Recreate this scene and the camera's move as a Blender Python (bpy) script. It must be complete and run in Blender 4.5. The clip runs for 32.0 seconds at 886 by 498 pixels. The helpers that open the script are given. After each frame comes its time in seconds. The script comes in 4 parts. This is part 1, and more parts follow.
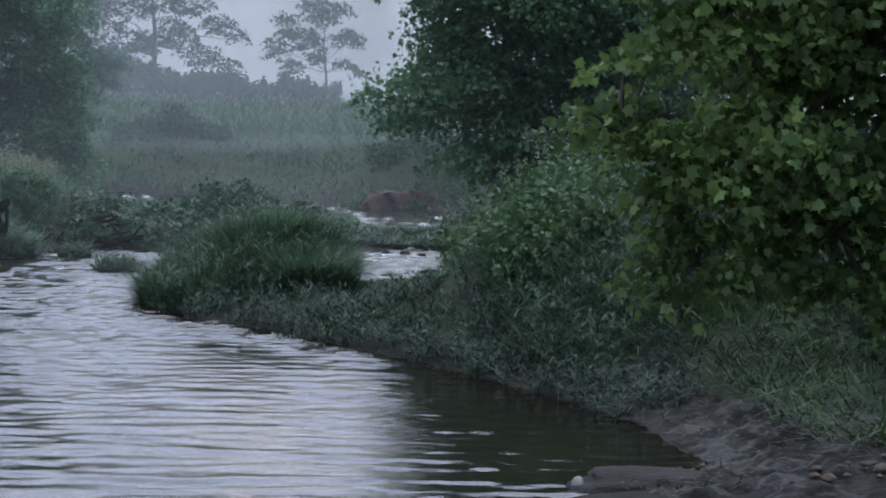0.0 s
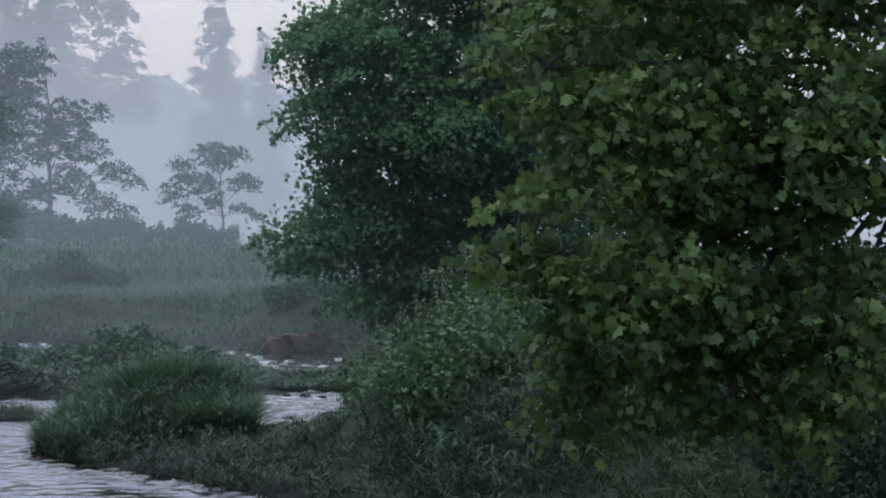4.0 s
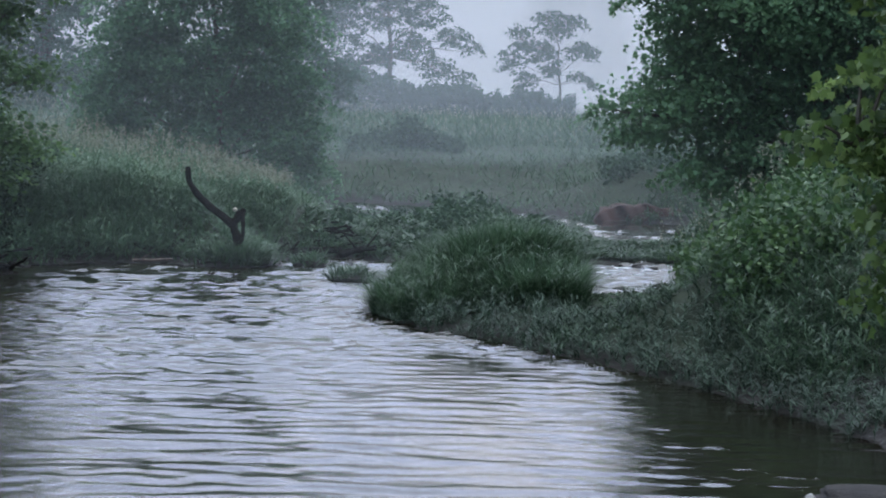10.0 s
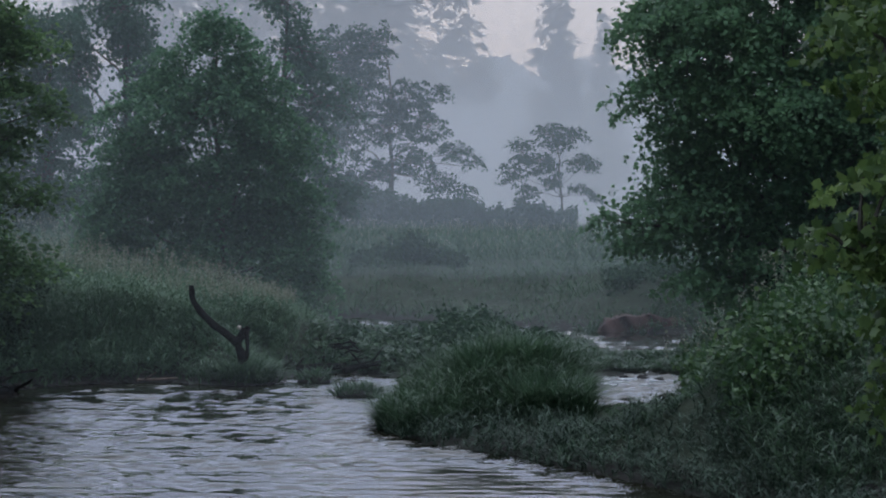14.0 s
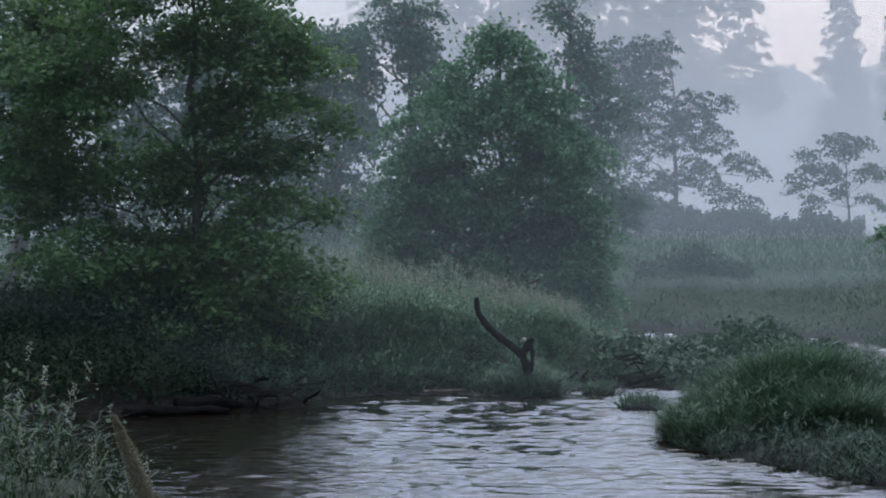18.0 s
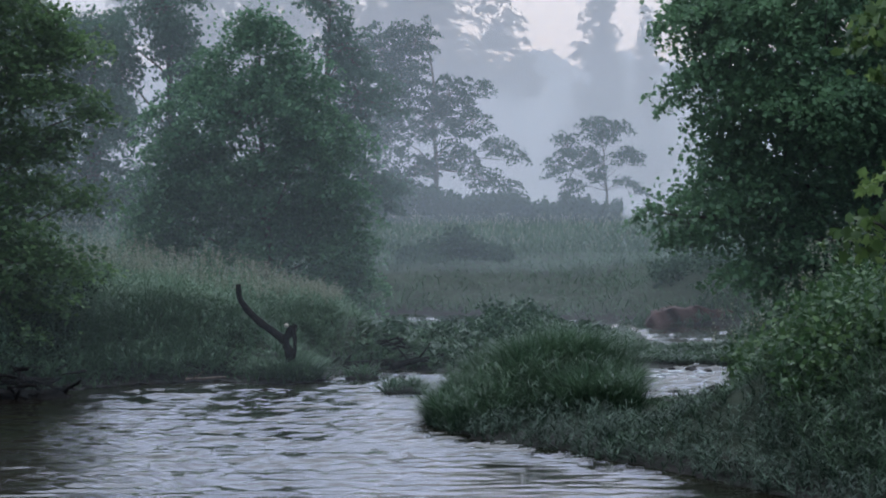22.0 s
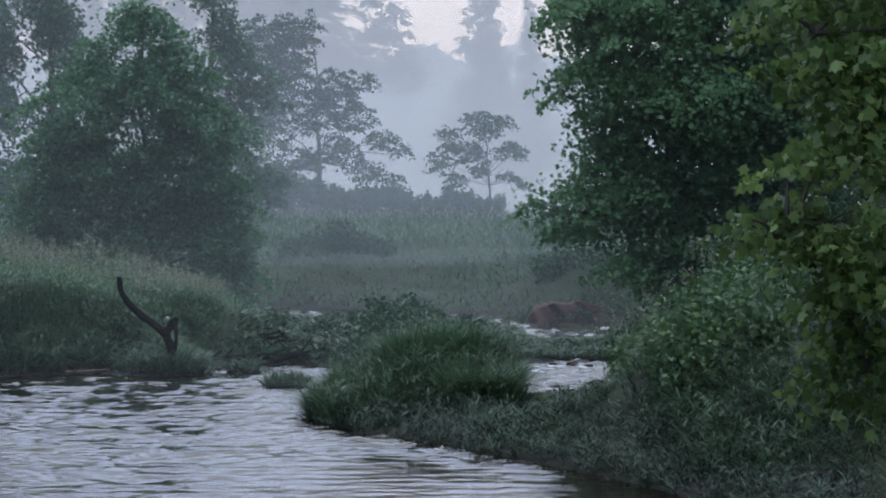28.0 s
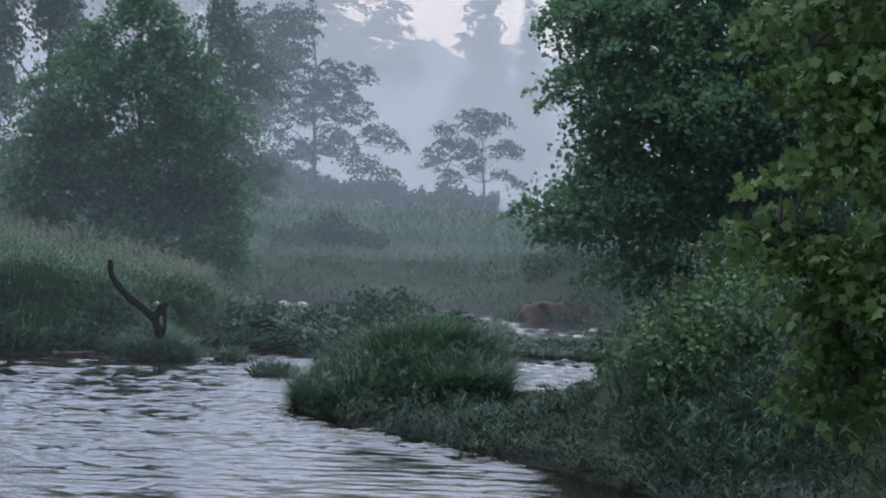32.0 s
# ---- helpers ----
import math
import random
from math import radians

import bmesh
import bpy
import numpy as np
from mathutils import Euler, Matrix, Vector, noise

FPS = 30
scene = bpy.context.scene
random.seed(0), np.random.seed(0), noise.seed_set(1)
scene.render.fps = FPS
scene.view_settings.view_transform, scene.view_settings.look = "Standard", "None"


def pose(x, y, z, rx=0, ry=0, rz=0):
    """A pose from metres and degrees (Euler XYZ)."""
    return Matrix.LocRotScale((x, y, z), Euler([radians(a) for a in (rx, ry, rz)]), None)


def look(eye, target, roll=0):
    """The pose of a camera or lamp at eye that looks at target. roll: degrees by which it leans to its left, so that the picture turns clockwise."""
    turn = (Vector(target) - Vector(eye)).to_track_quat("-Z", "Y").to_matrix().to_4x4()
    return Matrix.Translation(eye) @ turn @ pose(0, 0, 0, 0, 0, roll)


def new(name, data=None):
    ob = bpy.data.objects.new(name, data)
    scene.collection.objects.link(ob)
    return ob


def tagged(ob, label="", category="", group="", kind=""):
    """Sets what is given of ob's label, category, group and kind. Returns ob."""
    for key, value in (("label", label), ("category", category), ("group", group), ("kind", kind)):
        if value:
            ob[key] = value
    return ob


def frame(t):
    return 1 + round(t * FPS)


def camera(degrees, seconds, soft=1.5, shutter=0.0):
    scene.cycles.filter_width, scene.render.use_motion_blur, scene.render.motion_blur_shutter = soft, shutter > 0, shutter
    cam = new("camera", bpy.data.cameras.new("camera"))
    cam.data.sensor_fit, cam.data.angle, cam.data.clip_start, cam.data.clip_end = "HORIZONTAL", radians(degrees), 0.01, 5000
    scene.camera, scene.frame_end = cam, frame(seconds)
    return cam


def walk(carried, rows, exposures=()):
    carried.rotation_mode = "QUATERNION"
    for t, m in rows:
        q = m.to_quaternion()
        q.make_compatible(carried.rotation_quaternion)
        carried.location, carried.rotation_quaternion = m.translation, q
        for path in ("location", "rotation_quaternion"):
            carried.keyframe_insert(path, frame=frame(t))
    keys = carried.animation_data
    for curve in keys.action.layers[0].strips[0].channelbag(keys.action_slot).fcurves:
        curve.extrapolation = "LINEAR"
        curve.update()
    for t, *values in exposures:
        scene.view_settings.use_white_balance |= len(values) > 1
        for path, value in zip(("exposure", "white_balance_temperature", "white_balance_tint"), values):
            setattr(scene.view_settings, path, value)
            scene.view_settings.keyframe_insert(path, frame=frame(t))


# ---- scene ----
EYE = 3.5            # the eye above the water
K = 1 / 4446.0       # one unit of sight, in radians

ROWS = [
    (0.0, -3.721, -3.936, -1.274),
    (0.5, -3.773, -3.991, -1.239),
    (1.0, -3.808, -3.976, -1.180),
    (1.5, -3.865, -3.869, -1.246),
    (2.0, -4.014, -3.839, -1.368),
    (2.5, -4.234, -3.922, -1.374),
    (4.5, -6.322, 1.713, 0.104),
    (5.0, -5.964, 4.618, 0.308),
    (5.5, -4.060, 6.568, 0.352),
    (6.0, -1.192, 6.544, 0.033),
    (6.5, -0.443, 5.158, -0.222),
    (7.0, -0.013, 3.615, -0.234),
    (7.5, 0.817, 2.142, -0.218),
    (8.0, 1.442, 0.447, -0.279),
    (8.5, 1.765, -1.108, -0.566),
    (9.0, 1.852, -2.420, -0.948),
    (9.5, 1.608, -3.454, -1.273),
    (10.0, 1.601, -3.779, -1.535),
    (10.5, 1.778, -3.794, -1.550),
    (11.0, 1.612, -3.554, -1.212),
    (11.5, 1.079, -3.141, -0.941),
    (12.0, 0.127, -3.132, -1.256),
    (12.5, -0.625, -2.865, -1.016),
    (13.0, -0.719, -1.853, -0.683),
    (13.5, 0.201, -1.285, -0.494),
    (14.0, 1.641, -1.179, -0.472),
    (14.5, 2.983, -1.129, -0.425),
    (15.0, 4.202, -1.350, -0.326),
    (15.5, 5.797, -1.364, -0.222),
    (17.5, 8.468, -1.038, -0.078),
    (18.0, 8.112, -0.940, -0.088),
    (18.5, 7.734, -0.852, -0.183),
    (19.0, 7.366, -0.877, -0.168),
    (19.5, 6.723, -0.954, -0.021),
    (20.0, 5.868, -1.011, 0.125),
    (20.5, 4.804, -1.138, 0.206),
    (21.0, 3.592, -1.159, 0.206),
    (21.5, 2.794, -1.151, 0.301),
    (22.0, 2.665, -1.288, 0.458),
    (22.5, 2.345, -1.322, 0.384),
    (23.0, 1.761, -1.003, 0.514),
    (23.5, 1.356, -0.732, 0.510),
    (24.0, 1.043, -0.581, 0.413),
    (24.5, 0.765, -0.463, 0.455),
    (25.0, 0.590, -0.547, 0.498),
    (25.5, 0.309, -0.767, 0.655),
    (27.5, -0.002, -1.104, 0.136),
    (28.0, 0.000, -1.430, -0.000),
    (28.5, 0.176, -1.646, -0.464),
    (29.0, 0.348, -1.608, -1.097),
    (29.5, 0.357, -1.611, -1.731),
    (30.0, 0.226, -1.634, -1.932),
    (30.5, 0.125, -1.614, -1.971),
    (31.0, 0.094, -1.584, -1.913),
    (31.5, 0.009, -1.517, -2.032),
    (32.0, -0.129, -1.527, -2.239),
]
cam = camera(20.0, 32.0, soft=1.9)
EXPOSURES = [(0.0, 0.08), (2.5, 0.08), (5.0, -0.2), (6.0, -0.08), (6.5, -0.24), (7.0, -0.45), (8.0, -0.45), (8.6, -0.2), (9.0, 0.05), (10.0, 0.35), (10.5, 0.3),
             (11.0, 0.0), (12.0, -0.1), (13.0, 0.0), (13.5, -0.3), (14.0, -0.45), (14.5, -0.3), (15.0, 0.0), (16.0, 0.0), (32.0, 0.03)]
walk(cam, [(t, pose(0, 0, EYE, 90 + pitch, roll, yaw)) for t, yaw, pitch, roll in ROWS], EXPOSURES)

# ---- sky and sun: a clear dawn, the sun low behind the misty ridge ----
SUN_ELEVATION, SUN_TURN = 2.4, 0.0
world = bpy.data.worlds.new("dawn_sky")
scene.world = world
world.use_nodes = True
wt = world.node_tree
sky = wt.nodes.new("ShaderNodeTexSky")
sky.sky_type = "NISHITA"
sky.sun_disc = False
sky.sun_elevation, sky.sun_rotation = radians(SUN_ELEVATION), radians(SUN_TURN)
sky.air_density, sky.dust_density, sky.ozone_density = 1.0, 0.6, 2.2
wt.nodes["Background"].inputs["Strength"].default_value = 0.045
wt.links.new(sky.outputs[0], wt.nodes["Background"].inputs["Color"])
# a thin even veil of high haze, brighter overhead, lies over the clear dawn sky
way = wt.nodes.new("ShaderNodeTexCoord")
split = wt.nodes.new("ShaderNodeSeparateXYZ")
wt.links.new(way.outputs["Generated"], split.inputs[0])
veil = wt.nodes.new("ShaderNodeValToRGB")
for stop, (p, c) in zip(veil.color_ramp.elements, ((0.0, (0.51, 0.55, 0.57)), (0.75, (1.27, 1.48, 1.74)))):
    stop.position, stop.color = p, (*c, 1)
stop = veil.color_ramp.elements.new(0.16)
stop.color = (0.27, 0.445, 0.735, 1)
stop = veil.color_ramp.elements.new(0.34)
stop.color = (0.30, 0.485, 0.84, 1)
wt.links.new(split.outputs["Z"], veil.inputs[0])
haze = wt.nodes.new("ShaderNodeBackground")
# the sky away from the dawn is still dim
west = wt.nodes.new("ShaderNodeMapRange")
west.interpolation_type = "SMOOTHSTEP"
wt.links.new(split.outputs["Y"], west.inputs["Value"])
west.inputs["From Min"].default_value, west.inputs["From Max"].default_value = -0.75, 0.55
west.inputs["To Min"].default_value, west.inputs["To Max"].default_value = 0.95, 1.23
wt.links.new(west.outputs[0], haze.inputs["Strength"])
wt.links.new(veil.outputs[0], haze.inputs["Color"])
# the glow where the sun is about to rise
east = wt.nodes.new("ShaderNodeVectorMath")
east.operation = "DOT_PRODUCT"
wt.links.new(way.outputs["Generated"], east.inputs[0])
east.inputs[1].default_value = (0.014, math.cos(radians(4)), math.sin(radians(4)))
near_sun = wt.nodes.new("ShaderNodeMapRange")
near_sun.interpolation_type = "SMOOTHSTEP"
wt.links.new(east.outputs["Value"], near_sun.inputs["Value"])
near_sun.inputs["From Min"].default_value, near_sun.inputs["From Max"].default_value = math.cos(radians(6.5)), 1.0
near_sun.inputs["To Max"].default_value = 0.18
glow = wt.nodes.new("ShaderNodeBackground")
glow.inputs["Color"].default_value = (1.0, 0.86, 0.74, 1)
wt.links.new(near_sun.outputs[0], glow.inputs["Strength"])
dawn = wt.nodes.new("ShaderNodeAddShader")
wt.links.new(glow.outputs[0], dawn.inputs[0])
wt.links.new(haze.outputs[0], dawn.inputs[1])
both = wt.nodes.new("ShaderNodeAddShader")
wt.links.new(wt.nodes["Background"].outputs[0], both.inputs[0])
wt.links.new(dawn.outputs[0], both.inputs[1])
wt.links.new(both.outputs[0], wt.nodes["World Output"].inputs["Surface"])

sun = new("sun", bpy.data.lights.new("sun", "SUN"))
sun.data.energy, sun.data.angle, sun.data.color = 0.95, radians(100), (1.0, 0.88, 0.83)
sun.matrix_world = look((0, 0, 0), (0, -math.cos(radians(SUN_ELEVATION)), -math.sin(radians(SUN_ELEVATION))))


# ---- materials ----
def material(name):
    m = bpy.data.materials.new(name)
    m.use_nodes = True
    t = m.node_tree
    return m, t.nodes, t.links, t.nodes["Principled BSDF"]


def ramp(nodes, stops):
    r = nodes.new("ShaderNodeValToRGB")
    e = r.color_ramp.elements
    while len(e) < len(stops):
        e.new(0.5)
    for el, (p, c) in zip(e, stops):
        el.position, el.color = p, (*c, 1)
    return r


def noise_node(nodes, links, scale, detail=4, rough=0.55, stretch=None, coords="Object"):
    tc = nodes.new("ShaderNodeTexCoord")
    n = nodes.new("ShaderNodeTexNoise")
    n.inputs["Scale"].default_value, n.inputs["Detail"].default_value, n.inputs["Roughness"].default_value = scale, detail, rough
    src = tc.outputs[coords]
    if stretch:
        mp = nodes.new("ShaderNodeMapping")
        mp.inputs["Scale"].default_value = stretch
        links.new(src, mp.inputs["Vector"])
        src = mp.outputs["Vector"]
    links.new(src, n.inputs["Vector"])
    return n


def leaf_material(name, dark, mid, light, through_share=0.3, rough=0.5, patch=0.5, single=False, vary=0.62):
    """Leaves or blades: each one has its own green, and broad patches of the crown differ."""
    m, nodes, links, bsdf = material(name)
    geo = nodes.new("ShaderNodeNewGeometry")
    r = ramp(nodes, [(0.0, dark), (0.55, mid), (1.0, light)])
    n = noise_node(nodes, links, patch, 3)
    mixv = nodes.new("ShaderNodeMath")
    mixv.operation = "MULTIPLY_ADD"
    info = nodes.new("ShaderNodeObjectInfo")
    links.new(info.outputs["Random"] if single else geo.outputs["Random Per Island"], mixv.inputs[0])
    mixv.inputs[1].default_value = vary
    sc = nodes.new("ShaderNodeMath")
    sc.operation = "MULTIPLY_ADD"
    links.new(n.outputs["Fac"], sc.inputs[0])
    sc.inputs[1].default_value, sc.inputs[2].default_value = 0.9, -0.26
    links.new(sc.outputs[0], mixv.inputs[2])
    links.new(mixv.outputs[0], r.inputs[0])
    links.new(r.outputs[0], bsdf.inputs["Base Color"])
    bsdf.inputs["Roughness"].default_value = rough
    bsdf.inputs["Specular IOR Level"].default_value = 0.35
    tr = nodes.new("ShaderNodeBsdfTranslucent")
    links.new(r.outputs[0], tr.inputs["Color"])
    mix = nodes.new("ShaderNodeMixShader")
    mix.inputs[0].default_value = through_share
    links.new(bsdf.outputs[0], mix.inputs[1])
    links.new(tr.outputs[0], mix.inputs[2])
    links.new(mix.outputs[0], nodes["Material Output"].inputs["Surface"])
    return m


def rough_material(name, stops, scale, rough=0.85, bump=0.3, fine=18.0, stretch=None, depth=0.05, spec=0.3, wet=None):
    m, nodes, links, bsdf = material(name)
    n = noise_node(nodes, links, scale, 6, 0.6, stretch)
    r = ramp(nodes, stops)
    f = noise_node(nodes, links, scale * fine, 5, 0.6, stretch)
    mx = nodes.new("ShaderNodeMath")
    mx.operation = "MULTIPLY_ADD"
    links.new(f.outputs["Fac"], mx.inputs[0])
    mx.inputs[1].default_value = 0.5
    ad = nodes.new("ShaderNodeMath")
    ad.operation = "SUBTRACT"
    links.new(n.outputs["Fac"], ad.inputs[0])
    ad.inputs[1].default_value = 0.25
    links.new(ad.outputs[0], mx.inputs[2])
    links.new(mx.outputs[0], r.inputs[0])
    links.new(r.outputs[0], bsdf.inputs["Base Color"])
    bsdf.inputs["Roughness"].default_value = rough
    bsdf.inputs["Specular IOR Level"].default_value = spec
    if wet is not None:
        pool = noise_node(nodes, links, scale * 1.7, 4, 0.6)
        dry = nodes.new("ShaderNodeMapRange")
        links.new(pool.outputs["Fac"], dry.inputs["Value"])
        dry.inputs["From Min"].default_value, dry.inputs["From Max"].default_value = 0.42, 0.58
        dry.inputs["To Min"].default_value, dry.inputs["To Max"].default_value = wet, rough
        links.new(dry.outputs[0], bsdf.inputs["Roughness"])
    b = nodes.new("ShaderNodeBump")
    b.inputs["Strength"].default_value, b.inputs["Distance"].default_value = bump, depth
    links.new(mx.outputs[0], b.inputs["Height"])
    links.new(b.outputs[0], bsdf.inputs["Normal"])
    return m


MAT_BARK = rough_material("bark", [(0.2, (0.03, 0.025, 0.02)), (0.5, (0.09, 0.075, 0.06)), (0.8, (0.17, 0.15, 0.125))], 3.0, bump=0.8, stretch=(1, 1, 0.25))
MAT_SNAG = rough_material("wet_dead_wood", [(0.25, (0.006, 0.005, 0.005)), (0.6, (0.016, 0.013, 0.012)), (0.85, (0.04, 0.033, 0.028))], 6.0, rough=0.9, bump=1.0, spec=0.06)
MAT_BROKEN = rough_material("pale_broken_wood", [(0.2, (0.3, 0.24, 0.18)), (0.8, (0.62, 0.55, 0.45))], 9.0)
MAT_EARTH = rough_material("earth_and_litter", [(0.2, (0.012, 0.016, 0.008)), (0.5, (0.024, 0.034, 0.016)), (0.8, (0.044, 0.05, 0.028))], 0.8, bump=0.6)


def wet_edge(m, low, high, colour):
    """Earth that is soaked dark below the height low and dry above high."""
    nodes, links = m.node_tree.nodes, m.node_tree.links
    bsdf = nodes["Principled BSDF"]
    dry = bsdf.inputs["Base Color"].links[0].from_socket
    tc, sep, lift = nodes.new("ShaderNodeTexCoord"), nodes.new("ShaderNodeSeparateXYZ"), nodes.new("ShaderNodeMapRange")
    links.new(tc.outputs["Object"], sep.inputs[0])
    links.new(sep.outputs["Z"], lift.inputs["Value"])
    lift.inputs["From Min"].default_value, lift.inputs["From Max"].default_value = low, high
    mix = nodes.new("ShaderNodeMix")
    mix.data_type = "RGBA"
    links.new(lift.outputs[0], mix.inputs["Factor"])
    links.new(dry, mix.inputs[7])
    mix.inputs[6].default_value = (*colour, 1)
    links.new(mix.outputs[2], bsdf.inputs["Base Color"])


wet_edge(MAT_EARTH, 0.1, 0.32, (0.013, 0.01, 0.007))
MAT_MUD = rough_material("wet_bank_mud", [(0.2, (0.004, 0.0028, 0.0022)), (0.5, (0.0095, 0.0068, 0.0056)), (0.8, (0.027, 0.0195, 0.0165))], 1.6, rough=0.8, bump=1.0, fine=9, spec=0.2, wet=0.42)
MAT_SLAB = rough_material("mud_coated_rock", [(0.2, (0.016, 0.012, 0.011)), (0.5, (0.034, 0.028, 0.026)), (0.8, (0.065, 0.055, 0.05))], 3.2, rough=0.75, bump=1.0, fine=7, spec=0.2)
MAT_CLAY = rough_material("red_clay_bank", [(0.2, (0.02, 0.008, 0.006)), (0.5, (0.05, 0.0185, 0.0135)), (0.8, (0.09, 0.04, 0.03))], 1.2, rough=0.8, bump=0.6)
MAT_STONE = rough_material("river_stone", [(0.2, (0.06, 0.04, 0.032)), (0.5, (0.13, 0.085, 0.068)), (0.8, (0.25, 0.18, 0.15))], 5.0, rough=0.6)
MAT_PALE_ROCK = rough_material("pale_wet_rock", [(0.2, (0.12, 0.1, 0.09)), (0.8, (0.4, 0.36, 0.33))], 4.0, rough=0.4)
MAT_FOAM = rough_material("white_foam", [(0.2, (0.6, 0.6, 0.62)), (0.8, (0.85, 0.85, 0.86))], 8.0, rough=0.7)

SYCAMORE = ((0.034, 0.06, 0.022), (0.108, 0.168, 0.05), (0.28, 0.37, 0.125), 0.45, 0.45, 0.7)
MAT_SYCAMORE = leaf_material("sycamore_leaf", *SYCAMORE)
MAT_SYCAMORE_LEAF = leaf_material("sycamore_single_leaf", *SYCAMORE, single=True)
MAT_MAPLE = leaf_material("maple_leaf", (0.058, 0.108, 0.058), (0.145, 0.258, 0.12), (0.275, 0.41, 0.19), 0.48, 0.5, 0.8, vary=0.4)
MAT_MIDLEAF = leaf_material("poplar_leaf", (0.044, 0.098, 0.052), (0.085, 0.175, 0.085), (0.155, 0.28, 0.135), 0.45, 0.55, 0.5, vary=0.7)
MAT_LEFTLEAF = leaf_material("box_elder_leaf", (0.036, 0.072, 0.03), (0.09, 0.16, 0.058), (0.165, 0.26, 0.09), 0.5, 0.5, 0.5)
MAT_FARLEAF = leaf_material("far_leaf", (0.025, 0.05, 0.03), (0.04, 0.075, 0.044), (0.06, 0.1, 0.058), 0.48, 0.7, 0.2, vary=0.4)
# paler, bluer leaf for the wood's edge; some mist haze is in the colour
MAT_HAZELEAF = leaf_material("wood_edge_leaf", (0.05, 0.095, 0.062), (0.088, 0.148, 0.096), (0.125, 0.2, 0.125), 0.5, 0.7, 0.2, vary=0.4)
# the far leaf again, the sunrise's warm light put into its colour
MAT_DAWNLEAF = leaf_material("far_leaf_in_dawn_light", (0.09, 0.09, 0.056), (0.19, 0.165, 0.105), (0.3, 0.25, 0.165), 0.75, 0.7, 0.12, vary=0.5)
MAT_GRASS = leaf_material("bank_grass", (0.027, 0.054, 0.03), (0.064, 0.112, 0.06), (0.13, 0.2, 0.108), 0.4, 0.4, 1.2)
MAT_SEDGE = leaf_material("grey_green_sedge", (0.012, 0.026, 0.016), (0.028, 0.054, 0.032), (0.17, 0.235, 0.165), 0.25, 0.6, 1.4)
MAT_REED = leaf_material("reed_grass", (0.05, 0.1, 0.056), (0.1, 0.17, 0.092), (0.19, 0.26, 0.15), 0.25, 0.5, 0.6)
MAT_FIELD = leaf_material("meadow_grass", (0.03, 0.068, 0.032), (0.05, 0.1, 0.045), (0.092, 0.145, 0.068), 0.25, 0.6, 0.15)
MAT_PLUME = leaf_material("straw_seed_head", (0.17, 0.175, 0.12), (0.26, 0.26, 0.185), (0.4, 0.395, 0.31), 0.3, 0.7, 2.0)
# undergrowth leaf, near black: the shade under the crowns is put into its colour
MAT_UNDER = leaf_material("leaf_in_painted_shade", (0.006, 0.014, 0.007), (0.014, 0.03, 0.014), (0.032, 0.062, 0.028), 0.3, 0.9, 0.5)
MAT_NEAR = leaf_material("near_bank_grass", (0.01, 0.024, 0.008), (0.024, 0.05, 0.015), (0.11, 0.165, 0.06), 0.3, 0.45, 1.2)
MAT_FEATHER = leaf_material("feathery_seed_hair", (0.12, 0.11, 0.06), (0.2, 0.18, 0.11), (0.3, 0.27, 0.19), 0.4, 0.8, 40.0)
MAT_BRUSH = leaf_material("brush_leaf", (0.014, 0.03, 0.016), (0.032, 0.064, 0.034), (0.07, 0.12, 0.06), 0.35, 0.8, 0.6)
MAT_LITTER = leaf_material("fallen_leaf", (0.02, 0.012, 0.008), (0.06, 0.038, 0.024), (0.17, 0.12, 0.08), 0.1, 0.6, 1.0)
MAT_WEED = leaf_material("broad_weed_leaf", (0.026, 0.054, 0.022), (0.064, 0.118, 0.044), (0.16, 0.24, 0.085), 0.3, 0.45, 0.8)


def water_material():
    m, nodes, links, bsdf = material("brown_river_water")
    n = noise_node(nodes, links, 0.25, 3)
    r = ramp(nodes, [(0.3, (0.008, 0.0055, 0.0035)), (0.7, (0.016, 0.011, 0.0075))])
    links.new(n.outputs["Fac"], r.inputs[0])
    links.new(r.outputs[0], bsdf.inputs["Base Color"])
    bsdf.inputs["Roughness"].default_value, bsdf.inputs["IOR"].default_value = 0.03, 1.333
    bsdf.inputs["Coat Weight"].default_value, bsdf.inputs["Coat Roughness"].default_value, bsdf.inputs["Coat IOR"].default_value = 0.32, 0.03, 1.33
    f = noise_node(nodes, links, 2.2, 5, 0.6, (0.55, 1.6, 1))
    b = nodes.new("ShaderNodeBump")
    b.inputs["Strength"].default_value, b.inputs["Distance"].default_value = 0.22, 0.05
    links.new(f.outputs["Fac"], b.inputs["Height"])
    links.new(b.outputs[0], bsdf.inputs["Normal"])
    return m


MAT_WATER = water_material()


